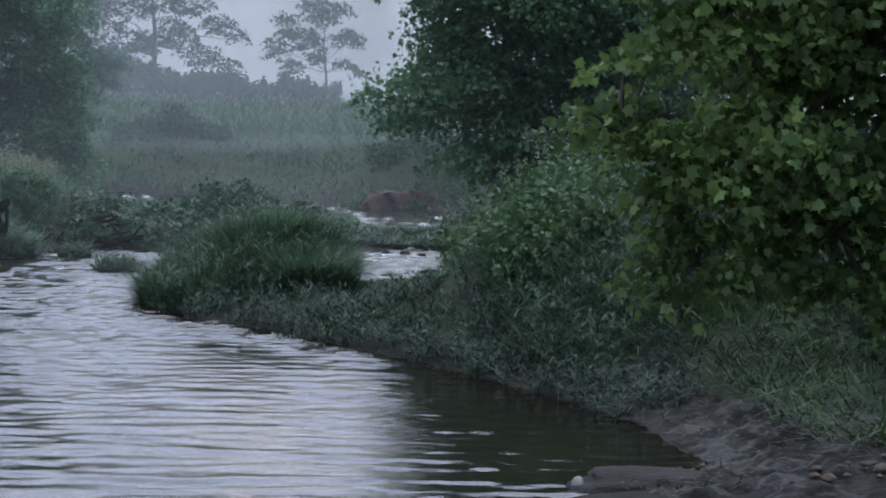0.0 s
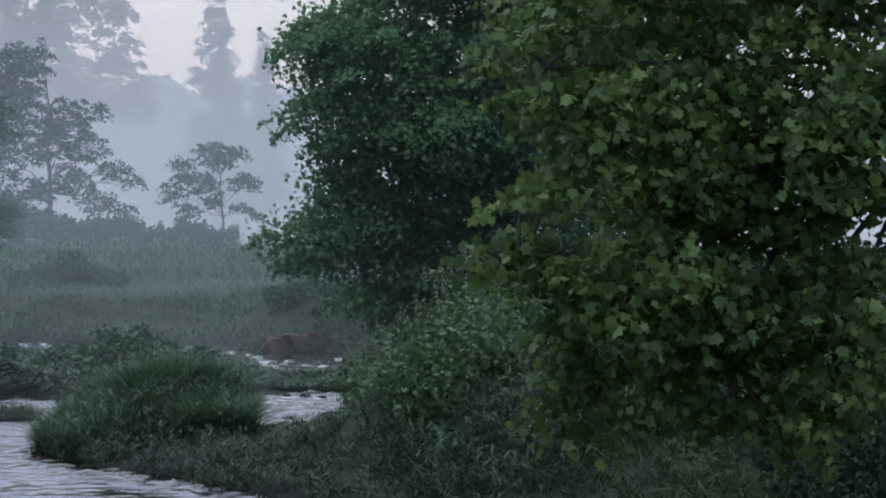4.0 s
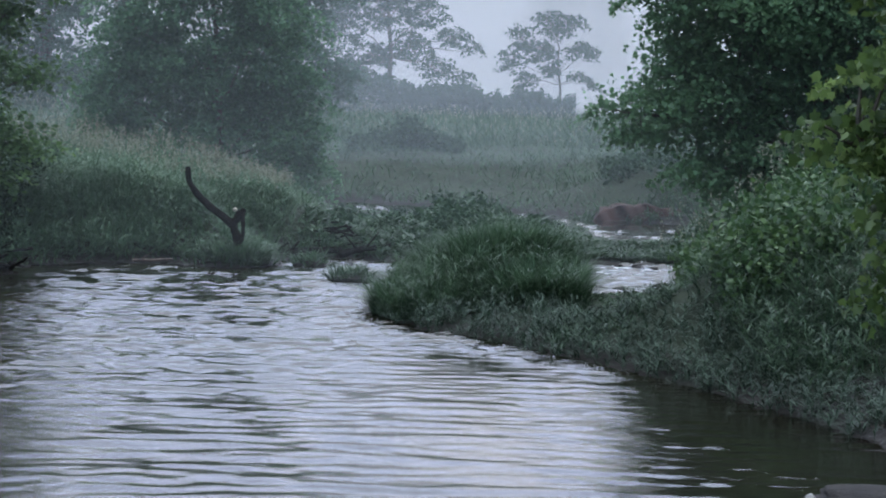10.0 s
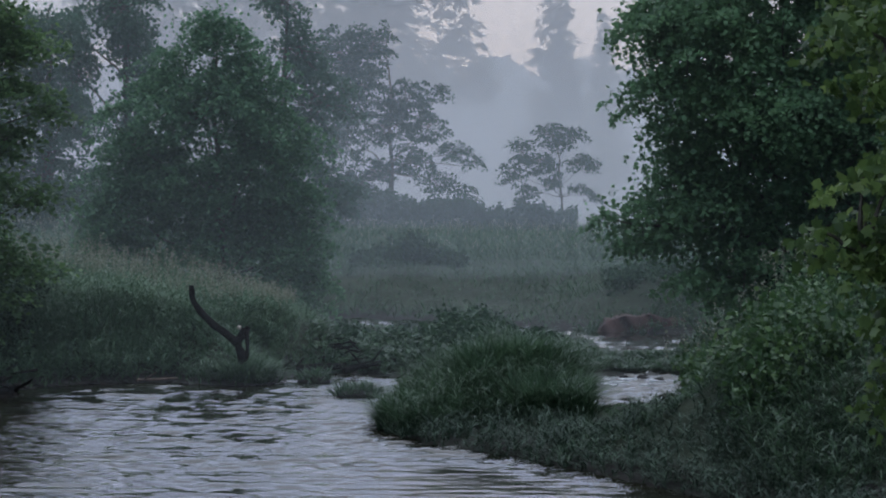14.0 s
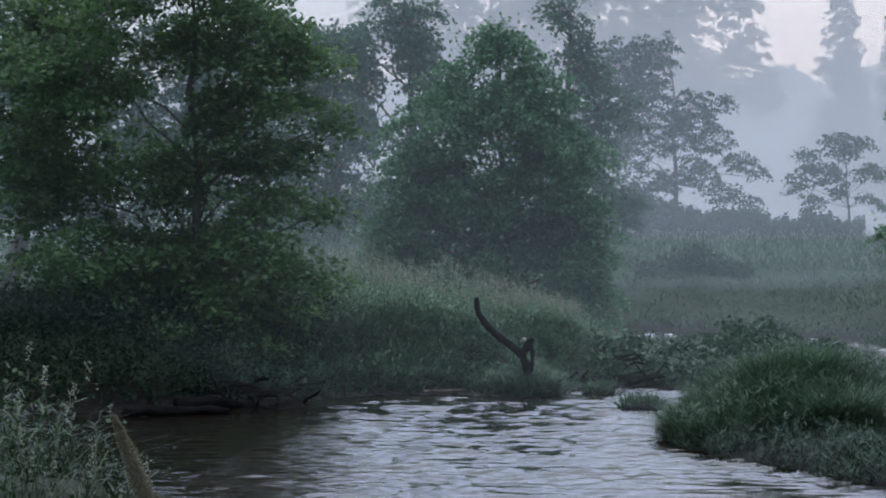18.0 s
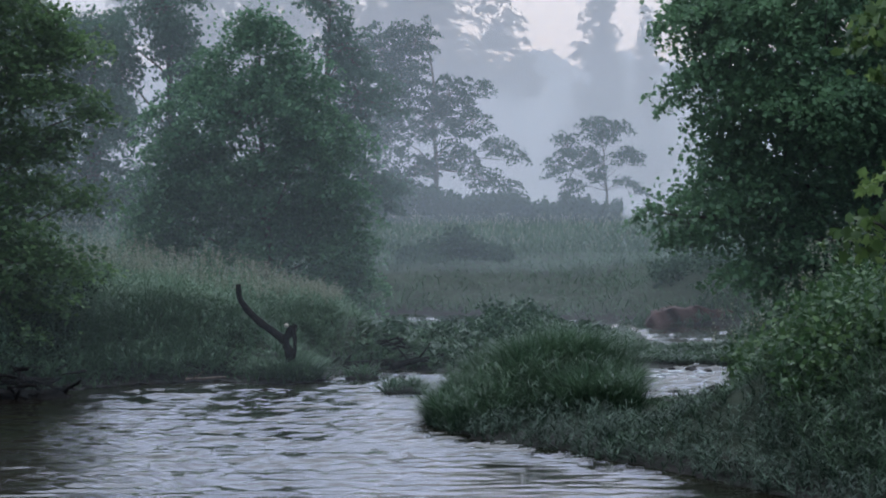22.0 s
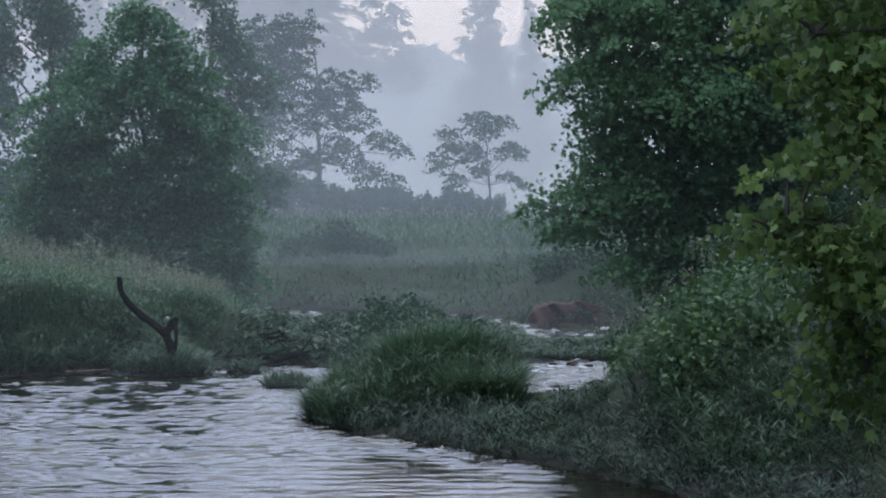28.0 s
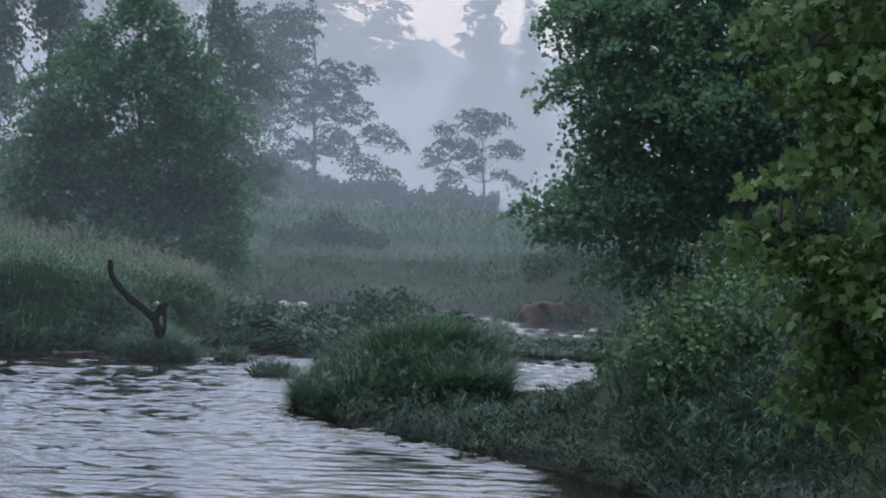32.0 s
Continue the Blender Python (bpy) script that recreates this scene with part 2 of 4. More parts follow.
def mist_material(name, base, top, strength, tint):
    """White droplets, coloured by tint, that scatter the light of the sky and let the rest through; thinner with
    height.
    """
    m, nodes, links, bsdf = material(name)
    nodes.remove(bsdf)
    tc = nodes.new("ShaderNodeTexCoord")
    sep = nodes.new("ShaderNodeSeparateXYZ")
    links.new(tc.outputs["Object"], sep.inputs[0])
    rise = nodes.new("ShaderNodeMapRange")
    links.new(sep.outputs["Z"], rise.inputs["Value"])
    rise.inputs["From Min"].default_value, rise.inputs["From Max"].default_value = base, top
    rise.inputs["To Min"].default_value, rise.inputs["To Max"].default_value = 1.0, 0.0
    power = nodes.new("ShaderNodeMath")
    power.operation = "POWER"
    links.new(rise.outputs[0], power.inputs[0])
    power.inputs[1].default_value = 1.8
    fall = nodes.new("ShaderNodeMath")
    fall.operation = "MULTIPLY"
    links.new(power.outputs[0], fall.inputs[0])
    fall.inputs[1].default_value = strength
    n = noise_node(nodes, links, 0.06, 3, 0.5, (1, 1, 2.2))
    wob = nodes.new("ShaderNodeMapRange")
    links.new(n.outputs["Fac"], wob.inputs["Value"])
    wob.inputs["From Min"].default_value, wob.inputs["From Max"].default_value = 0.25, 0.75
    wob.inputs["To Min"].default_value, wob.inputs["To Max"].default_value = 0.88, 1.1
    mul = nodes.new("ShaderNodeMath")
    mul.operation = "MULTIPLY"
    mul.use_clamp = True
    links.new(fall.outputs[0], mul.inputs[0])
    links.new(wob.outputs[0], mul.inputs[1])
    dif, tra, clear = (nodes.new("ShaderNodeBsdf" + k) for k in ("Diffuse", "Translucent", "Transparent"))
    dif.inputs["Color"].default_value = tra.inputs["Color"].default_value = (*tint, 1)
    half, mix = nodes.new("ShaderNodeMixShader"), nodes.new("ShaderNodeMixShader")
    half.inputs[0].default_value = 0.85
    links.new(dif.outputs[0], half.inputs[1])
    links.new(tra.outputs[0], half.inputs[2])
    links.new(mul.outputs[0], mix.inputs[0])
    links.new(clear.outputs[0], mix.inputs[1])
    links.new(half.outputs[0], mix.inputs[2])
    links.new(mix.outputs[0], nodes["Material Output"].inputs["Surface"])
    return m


# ---- building helpers ----
def raw_mesh(name, verts, faces, mat=None, smooth=True):
    """A mesh from arrays: verts (n, 3), faces (m, k) of one size."""
    verts, faces = np.asarray(verts, np.float32), np.asarray(faces, np.int32)
    me = bpy.data.meshes.new(name)
    n, k = faces.shape
    me.vertices.add(len(verts))
    me.vertices.foreach_set("co", verts.ravel())
    me.loops.add(n * k)
    me.loops.foreach_set("vertex_index", faces.ravel())
    me.polygons.add(n)
    me.polygons.foreach_set("loop_start", np.arange(0, n * k, k, dtype=np.int32))
    if smooth:
        me.polygons.foreach_set("use_smooth", np.ones(n, dtype=bool))
    me.update(calc_edges=True)
    if mat:
        me.materials.append(mat)
    return me


def under(ob, parent, label=""):
    ob.parent = parent
    if label:
        ob["label"] = label
    return ob


def sight(u, v, d):
    """The place d metres ahead, u units of sight to the right and v above level."""
    return Vector((d * u * K, d, EYE + d * v * K))


def tube(points, radii, sides=8, rng=None, knobby=0.0):
    """Vertices and faces of a tapered limb along points."""
    pts = [Vector(p) for p in points]
    verts, faces = [], []
    for i, (p, r) in enumerate(zip(pts, radii)):
        way = (pts[min(i + 1, len(pts) - 1)] - pts[max(i - 1, 0)]).normalized()
        a = way.cross(Vector((0, 1, 0.2)))
        if a.length < 1e-3:
            a = way.cross(Vector((1, 0, 0)))
        a.normalize()
        b = way.cross(a)
        for j in range(sides):
            w = 2 * math.pi * j / sides
            rr = r * (1 + (rng.uniform(-knobby, knobby) if rng is not None else 0))
            verts.append(p + (a * math.cos(w) + b * math.sin(w)) * rr)
    for i in range(len(pts) - 1):
        for j in range(sides):
            k = (j + 1) % sides
            faces.append((i * sides + j, i * sides + k, (i + 1) * sides + k, (i + 1) * sides + j))
    n = len(verts)
    verts += [pts[0], pts[-1]]
    for j in range(sides):
        k = (j + 1) % sides
        faces.append((n, k, j, n))
        faces.append((n + 1, (len(pts) - 1) * sides + j, (len(pts) - 1) * sides + k, n + 1))
    return [tuple(v) for v in verts], [tuple(dict.fromkeys(f)) for f in faces]


def tube_mesh(name, points, radii, mat, sides=8, rng=None, knobby=0.0):
    v, f = tube(points, radii, sides, rng, knobby)
    me = bpy.data.meshes.new(name)
    me.from_pydata(v, [], f)
    for p in me.polygons:
        p.use_smooth = True
    me.materials.append(mat)
    return me


def bent(a, b, rng, n=5, sag=0.06, lift=0.0):
    """Points of an uneven line from a to b."""
    a, b = Vector(a), Vector(b)
    length = (b - a).length
    pts = []
    for i in range(n + 1):
        s = i / n
        p = a.lerp(b, s)
        if 0 < i < n:
            p += Vector(rng.normal(0, sag * length / 3, 3))
        p.z += lift * length * math.sin(math.pi * s)
        pts.append(p)
    return pts


# leaf outlines in their own plane: x across, y along, z the fold
LEAF_PLAIN = (np.array([(0, -0.5, 0), (0.32, 0.0, 0.07), (0, 0.5, 0), (-0.32, 0.0, 0.07)]), np.array([(0, 1, 2, 3)]))
LEAF_MAPLE = (np.array([(0, -0.42, 0), (0.40, -0.30, 0.10), (0.31, -0.04, 0.05), (0.44, 0.24, 0.12), (0.18, 0.24, 0.02), (0.03, 0.56, -0.10),
                        (-0.17, 0.23, 0.02), (-0.46, 0.26, 0.10), (-0.30, -0.03, 0.05), (-0.41, -0.28, 0.12)]),
              np.array([(0, 1, 2, 4), (2, 3, 4, 4), (4, 5, 6, 6), (6, 7, 8, 8), (0, 8, 9, 9), (0, 4, 6, 8)]))
LEAF_LOBED = (np.array([(0, -0.45, 0), (0.46, -0.06, 0.1), (0.2, 0.14, 0.03), (0.02, 0.56, -0.08), (-0.19, 0.15, 0.03), (-0.45, -0.04, 0.1)]),
              np.array([(0, 1, 2), (0, 2, 4), (2, 3, 4), (0, 4, 5)]))


def leaves(centres, size, outline, rng, up=0.7, droop=0.0):
    """All the leaves at these centres, each turned its own way, as vertices and faces (quads or triangles)."""
    tv, tf = outline
    n = len(centres)
    nz = rng.normal(0, 1, (n, 3))
    nz /= np.linalg.norm(nz, axis=1, keepdims=True)
    nz = nz * (1 - up) + np.array([0, 0, up])
    nz /= np.linalg.norm(nz, axis=1, keepdims=True)
    ty = rng.normal(0, 1, (n, 3)) - np.array([0, 0, droop])
    ty -= nz * (ty * nz).sum(1, keepdims=True)
    ty /= np.linalg.norm(ty, axis=1, keepdims=True) + 1e-9
    tx = np.cross(ty, nz)
    s = (size * rng.uniform(0.65, 1.25, n))[:, None, None]
    v = centres[:, None, :] + s * (tv[None, :, 0:1] * tx[:, None] + tv[None, :, 1:2] * ty[:, None] + tv[None, :, 2:3] * nz[:, None])
    f = tf[None] + (np.arange(n) * len(tv))[:, None, None]
    return v.reshape(-1, 3), f.reshape(-1, tf.shape[1])


def leaf_mesh(name, centres, size, outline, mat, rng, up=0.7, droop=0.0):
    v, f = leaves(centres, size, outline, rng, up, droop)
    if outline is LEAF_MAPLE:
        me = bpy.data.meshes.new(name)
        tri = np.concatenate([f[:, [0, 1, 2]], f[f[:, 2] != f[:, 3]][:, [0, 2, 3]]])
        return raw_mesh(name, v, tri, mat, smooth=False)
    return raw_mesh(name, v, f, mat, smooth=False)


def sprays(lobes, n_sprays, per, spread, flat, rng, shell=0.55):
    """Leaf centres: each lobe (centre, radii) carries sprays, mostly towards its skin, and each spray a flat cluster of leaves."""
    out, hubs = [], []
    vol = np.array([np.prod(r) ** 0.75 for _, r in lobes])
    for (c, r), share in zip(lobes, vol / vol.sum()):
        k = max(3, int(n_sprays * share))
        d = rng.normal(0, 1, (k, 3))
        d /= np.linalg.norm(d, axis=1, keepdims=True)
        rad = rng.uniform(shell ** 3, 1, k) ** (1 / 3) * rng.uniform(0.82, 1.1, k)
        hub = np.array(c) + d * rad[:, None] * np.array(r)
        hubs.append(hub)
        off = np.clip(rng.normal(0, 1, (k, per, 3)), -1.7, 1.7) * np.array([spread, spread, spread * flat])
        off[..., 2] -= 0.25 * spread * ((off[..., 0] ** 2 + off[..., 1] ** 2) / spread ** 2) * 0.3
        out.append((hub[:, None] + off).reshape(-1, 3))
    return np.concatenate(out), np.concatenate(hubs)


def pads(lobes, cover, size, per, tilt, rng):
    """Leaf centres of layered crowns: each lobe (centre, radii) carries drooping pads of leaves with gaps between them, and the pads' hubs."""
    out, hubs = [], []
    for c, r in lobes:
        k = max(4, int(cover * r[0] * r[2] / (0.35 * size * size)))
        d = rng.normal(0, 1, (k, 3))
        d /= np.linalg.norm(d, axis=1, keepdims=True)
        hub = np.array(c) + d * (rng.uniform(0.12, 1, k) ** 0.5 * rng.uniform(0.85, 1.12, k))[:, None] * np.array(r)
        for h, w in zip(hub, d):
            p = size * rng.uniform(0.55, 1.4)
            n = max(5, int(per * (p / size) ** 2 * rng.uniform(0.7, 1.2)))
            q, g = np.sqrt(rng.uniform(0, 1, n)), rng.uniform(0, 2 * math.pi, n)
            wide = p * rng.uniform(0.8, 1.25) * (1 + 0.22 * np.sin(g * 3 + rng.uniform(0, 6)))
            off = np.stack([wide * q * np.cos(g), wide * q * np.sin(g), p * (0.16 * rng.normal(0, 1, n) - 0.38 * q ** 2)], -1)
            off[:, 2] -= tilt * (off[:, 0] * w[0] + off[:, 1] * w[1])
            out.append(h + off)
        hubs.append(hub)
    return np.concatenate(out), np.concatenate(hubs)


def tree(label, d, foot, top, lobes, girth, leaf, crown_form, mat, seed, outline=LEAF_PLAIN, up=0.4, category="tree", group="", depth=0.85, twigs=0,
         trunk_mat=None, name="tree", droop=0.3, lowest=0.12, single=0, mat_single=None, core=0.0, tilt=0.35, thin=None):
    """A tree d metres ahead. foot, top: (u, z) of the trunk's foot and its (u, v) tip; lobes: (u, v, half width, half height[, nearer by]);
    crown_form: how often pads cover a lobe, their half width and their leaves; core: share of loose leaves deep in the lobes."""
    rng = np.random.default_rng(seed)
    root = tagged(new(name), label, category, group)
    fx = d * foot[0] * K
    root.location = (fx, d, foot[1])
    o = Vector(root.location)
    tip = sight(top[0], top[1], d)
    made = []
    for lobe in lobes:
        c = sight(lobe[0], lobe[1], d)
        c.y += lobe[4] if len(lobe) > 4 else rng.uniform(-0.3, 0.3) * lobe[2] * K * d
        made.append((c - o, (lobe[2] * K * d, lobe[2] * K * d * depth, lobe[3] * K * d)))
    axis = bent((0, 0, -0.3), tip - o, rng, 9, 0.03)
    radii = [girth * (1.25 if i == 0 else 1) * (1 - 0.92 * i / 9) for i in range(10)]
    trunk = under(new("trunk", tube_mesh("trunk", axis, radii, trunk_mat or MAT_BARK, 9, rng, 0.08)), root)
    for c, r in made:
        h = max(lowest, min(0.85, (c.z - r[2] * 0.6) / max(axis[-1].z, 0.1) - 0.12))
        i = min(8, int(h * 9))
        a = axis[i].lerp(axis[i + 1], h * 9 - i)
        g = girth * (1 - 0.92 * h) * 0.4
        pts = bent(a, c, rng, 5, 0.08, 0.05)
        under(new("limb", tube_mesh("limb", pts, [g * (1 - 0.8 * k / 5) for k in range(6)], trunk_mat or MAT_BARK, 6, rng, 0.06)), trunk)
    pts, hubs = pads(made, *crown_form, tilt, rng)
    if core:
        inner, _ = sprays([(c, tuple(q * 0.72 for q in r)) for c, r in made], int(core * len(pts) / 12), 12, crown_form[1] * 0.7, 0.8, rng, 0.1)
        pts = np.concatenate([pts, inner])
    if thin:
        pts = pts[(pts[:, 2] < thin[0] - o.z) | (rng.uniform(0, 1, len(pts)) < thin[1])]
    if twigs:
        tv, tf = [], []
        for k in rng.choice(len(hubs), min(twigs, len(hubs)), replace=False):
            h = Vector(hubs[k])
            c = min(made, key=lambda m: (m[0] - h).length)[0]
            v, f = tube(bent(c, h, rng, 3, 0.1), [girth * 0.13, girth * 0.09, girth * 0.06, girth * 0.03], 4)
            tf += [tuple(q + len(tv) for q in g) for g in f]
            tv += v
        me = bpy.data.meshes.new("branchwork")
        me.from_pydata(tv, [], tf)
        me.materials.append(trunk_mat or MAT_BARK)
        under(new("branchwork", me), trunk)["kind"] = "stuff"
    if single:
        order = np.argsort(pts[:, 1] + 0.6 * np.abs(pts[:, 0] + 1.5))
        v, f = LEAF_MAPLE
        one = raw_mesh("leaf", v * leaf, np.concatenate([f[:, [0, 1, 2]], f[f[:, 2] != f[:, 3]][:, [0, 2, 3]]]), mat_single or mat, smooth=False)
        for k in order[:single]:
            ob = under(new("leaf", one), root)
            ob.matrix_local = Matrix.Translation(pts[k]) @ Euler((rng.uniform(0.2, 1.9), rng.uniform(-0.8, 0.8), rng.uniform(0, 6.28))).to_matrix().to_4x4() @ Matrix.Scale(rng.uniform(0.7, 1.25), 4)
        pts = pts[order[single:]]
    crown = new("crown", leaf_mesh("crown", pts, leaf, outline, mat, rng, up, droop))
    crown["kind"] = "stuff"
    under(crown, root)
    return root


def blades(bases, heights, lean, width, rng, bend=0.5, way=None):
    """Grass blades as strips of two quads: vertices and faces."""
    n = len(bases)
    az = rng.uniform(0, 2 * math.pi, n) if way is None else rng.normal(way, 0.7, n)
    side = np.stack([np.cos(az + math.pi / 2), np.sin(az + math.pi / 2), np.zeros(n)], -1)
    turn = rng.uniform(-0.9, 0.9, n)
    side = np.stack([side[:, 0] * np.cos(turn) - side[:, 1] * np.sin(turn), side[:, 0] * np.sin(turn) + side[:, 1] * np.cos(turn), side[:, 2]], -1)
    out = np.stack([np.cos(az), np.sin(az), np.zeros(n)], -1)
    l = np.abs(rng.normal(lean, lean * 0.6, n))
    b = np.abs(rng.normal(bend, bend * 0.5, n))
    rows = []
    for s, w in ((0.0, 0.8), (0.55, 1.0), (1.0, 0.12)):
        reach = heights * (l * s + b * s ** 2.4)
        rise = heights * (s - 0.45 * np.minimum(b, 1.6) * s ** 2.6)
        c = bases + out * reach[:, None] + np.array([0, 0, 1]) * rise[:, None]
        rows += [c - side * (width * w / 2)[:, None], c + side * (width * w / 2)[:, None]]
    v = np.stack(rows, 1).reshape(-1, 3)
    f = np.array([(0, 1, 3, 2), (2, 3, 5, 4)])[None] + (np.arange(n) * 6)[:, None, None]
    return v, f.reshape(-1, 4)


# ---- the land: one sheet, with the river's bed cut into it ----
REACHES = [
    np.array([(-3.2, 15.0), (2.4, 15.5), (2.5, 20.8), (3.5, 21.6), (4.0, 22.6), (3.75, 25.2), (3.3, 26.8), (2.0, 30.2), (0.12, 33.8), (-1.15, 35.4),
              (-2.04, 37.8), (-1.9, 41.0), (-0.6, 42.2), (3.1, 41.9), (3.45, 45.0), (3.1, 49.9), (0.9, 49.4), (-1.5, 47.4), (-3.0, 49.3), (-4.3, 49.3),
              (-4.45, 47.0), (-5.0, 46.0), (-5.7, 46.1), (-6.3, 46.9), (-8.1, 46.0), (-9.2, 44.3), (-10.6, 42.0), (-14.0, 40.5), (-15.0, 34.0),
              (-11.5, 27.0), (-7.0, 20.0), (-4.6, 16.0)]),
    np.array([(2.2, 57.5), (3.2, 57.0), (4.8, 60.0), (5.4, 64.5), (3.4, 66.0), (1.0, 68.0), (-3.0, 71.5), (-9.0, 75.0), (-12.0, 73.0), (-7.0, 68.0),
              (-4.0, 66.5), (0.0, 65.0), (1.9, 62.5)])]


def shore(x, y):
    """Metres from the river's edge: plus on land, minus in the water."""
    x, y = np.asarray(x, float), np.asarray(y, float)
    best, inside = np.full(x.shape, 1e9), np.zeros(x.shape, bool)
    for reach in REACHES:
        for (ax, ay), (bx, by) in zip(reach, np.roll(reach, -1, 0)):
            ex, ey = bx - ax, by - ay
            s = np.clip(((x - ax) * ex + (y - ay) * ey) / (ex * ex + ey * ey), 0, 1)
            best = np.minimum(best, np.hypot(x - ax - s * ex, y - ay - s * ey))
            cross = (ay > y) != (by > y)
            inside ^= cross & (x < ax + (y - ay) / (by - ay + 1e-12) * ex)
    return np.where(inside, -best, best)


def smooth(a, b, v):
    s = np.clip((v - a) / (b - a), 0, 1)
    return s * s * (3 - 2 * s)


def ground(x, y):
    """The height of the land over the water's level."""
    x, y = np.asarray(x, float), np.asarray(y, float)
    s = shore(x, y)
    right = smooth(2.2, 6.0, x) * smooth(24, 33, y) * (1 - smooth(60, 70, y))
    island = (1 - smooth(2.4, 3.6, np.abs(x - 0.6))) * (1 - smooth(3.5, 5.5, np.abs(y - 38.5)))
    spit = (1 - smooth(3.5, 5.5, np.abs(x - 0.2))) * (1 - smooth(6.0, 8.5, np.abs(y - 55)))
    high = 1.15 + 0.55 * right
    high = high * (1 - 0.8 * np.maximum(island, spit))
    dip = smooth(0.95, 1.35, x) * (1 - smooth(2.4, 2.9, x)) * smooth(35, 37, y) * (1 - smooth(43, 44, y))
    high = high * (1 - 0.7 * dip)
    flat = smooth(-12.0, -8.5, x) * (1 - smooth(0.0, 4.0, x)) * smooth(56, 59, y) * (1 - smooth(72, 79, y))
    neck = smooth(1.0, 1.8, x) * (1 - smooth(3.4, 4.4, x)) * smooth(48, 50, y) * (1 - smooth(57, 59, y))
    high = high * (1 - 0.85 * flat) * (1 - 0.6 * neck)
    low = (1 - smooth(25, 31, y)) * smooth(0, 2, x)
    high = high * (1 - 0.6 * low)
    mound = 1 - smooth(-3.6, -2.8, x)
    near = 0.05 + 1.85 * (1 - smooth(2.0, 13.5, y)) + mound * 2.0 * smooth(2, 12, y)
    high = np.where(y < 22.5, near + (high - near) * smooth(19.5, 22.5, y), high)
    bank = high * smooth(0.0, 2.6, s) + 0.06 * smooth(0, 0.25, s)
    bank += 0.5 * smooth(76, 95, y) + 0.08 * np.sin(x * 0.9 + 1.3) * np.sin(y * 0.7) * smooth(0.3, 3, s)
    bank += 12.0 * smooth(210, 420, y)
    bank += 0.48 * np.exp(-np.abs((x + 0.15) / np.where(x < -0.15, 1.35, 1.1)) ** 3.2 - np.abs((y - 39.4) / 1.8) ** 2.7) * smooth(0.1, 0.8, s)
    bed = -0.7 * smooth(0.0, 2.5, -s)
    return np.where(s > 0, bank, bed - 0.02)


def spaced(lo, a, b, hi, step, grow=1.16):
    mid = list(np.arange(a, b + 1e-6, step))
    up, s = [b], step
    while up[-1] < hi:
        s *= grow
        up.append(up[-1] + s)
    dn, s = [a], step
    while dn[-1] > lo:
        s *= grow
        dn.append(dn[-1] - s)
    return np.array(dn[:0:-1] + mid[:] + up[1:])


def sheet(xs, ys, zf):
    gx, gy = np.meshgrid(xs, ys)
    v = np.stack([gx, gy, zf(gx, gy)], -1).reshape(-1, 3)
    nx = len(xs)
    i = (np.arange(len(ys) - 1)[:, None] * nx + np.arange(nx - 1)[None]).ravel()
    return v, np.stack([i, i + 1, i + nx + 1, i + nx], -1)


def rough_ground(gx, gy):
    z = ground(gx, gy)
    near = (np.abs(gx) < 16) & (gy > 14) & (gy < 82)
    edge = smooth(0.0, 0.9, shore(gx, gy))
    idx = np.argwhere(near & (z > -0.1))
    for a, b in idx:
        p = Vector((gx[a, b], gy[a, b], 0))
        z[a, b] += (0.10 * noise.noise(p * 0.9) + 0.05 * noise.noise(p * 2.7)) * edge[a, b]
    return z


v, f = sheet(spaced(-900, -16, 13, 900, 0.27), spaced(-120, 15, 78, 2500, 0.3), rough_ground)
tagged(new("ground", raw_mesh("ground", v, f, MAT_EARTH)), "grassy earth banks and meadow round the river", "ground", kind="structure")


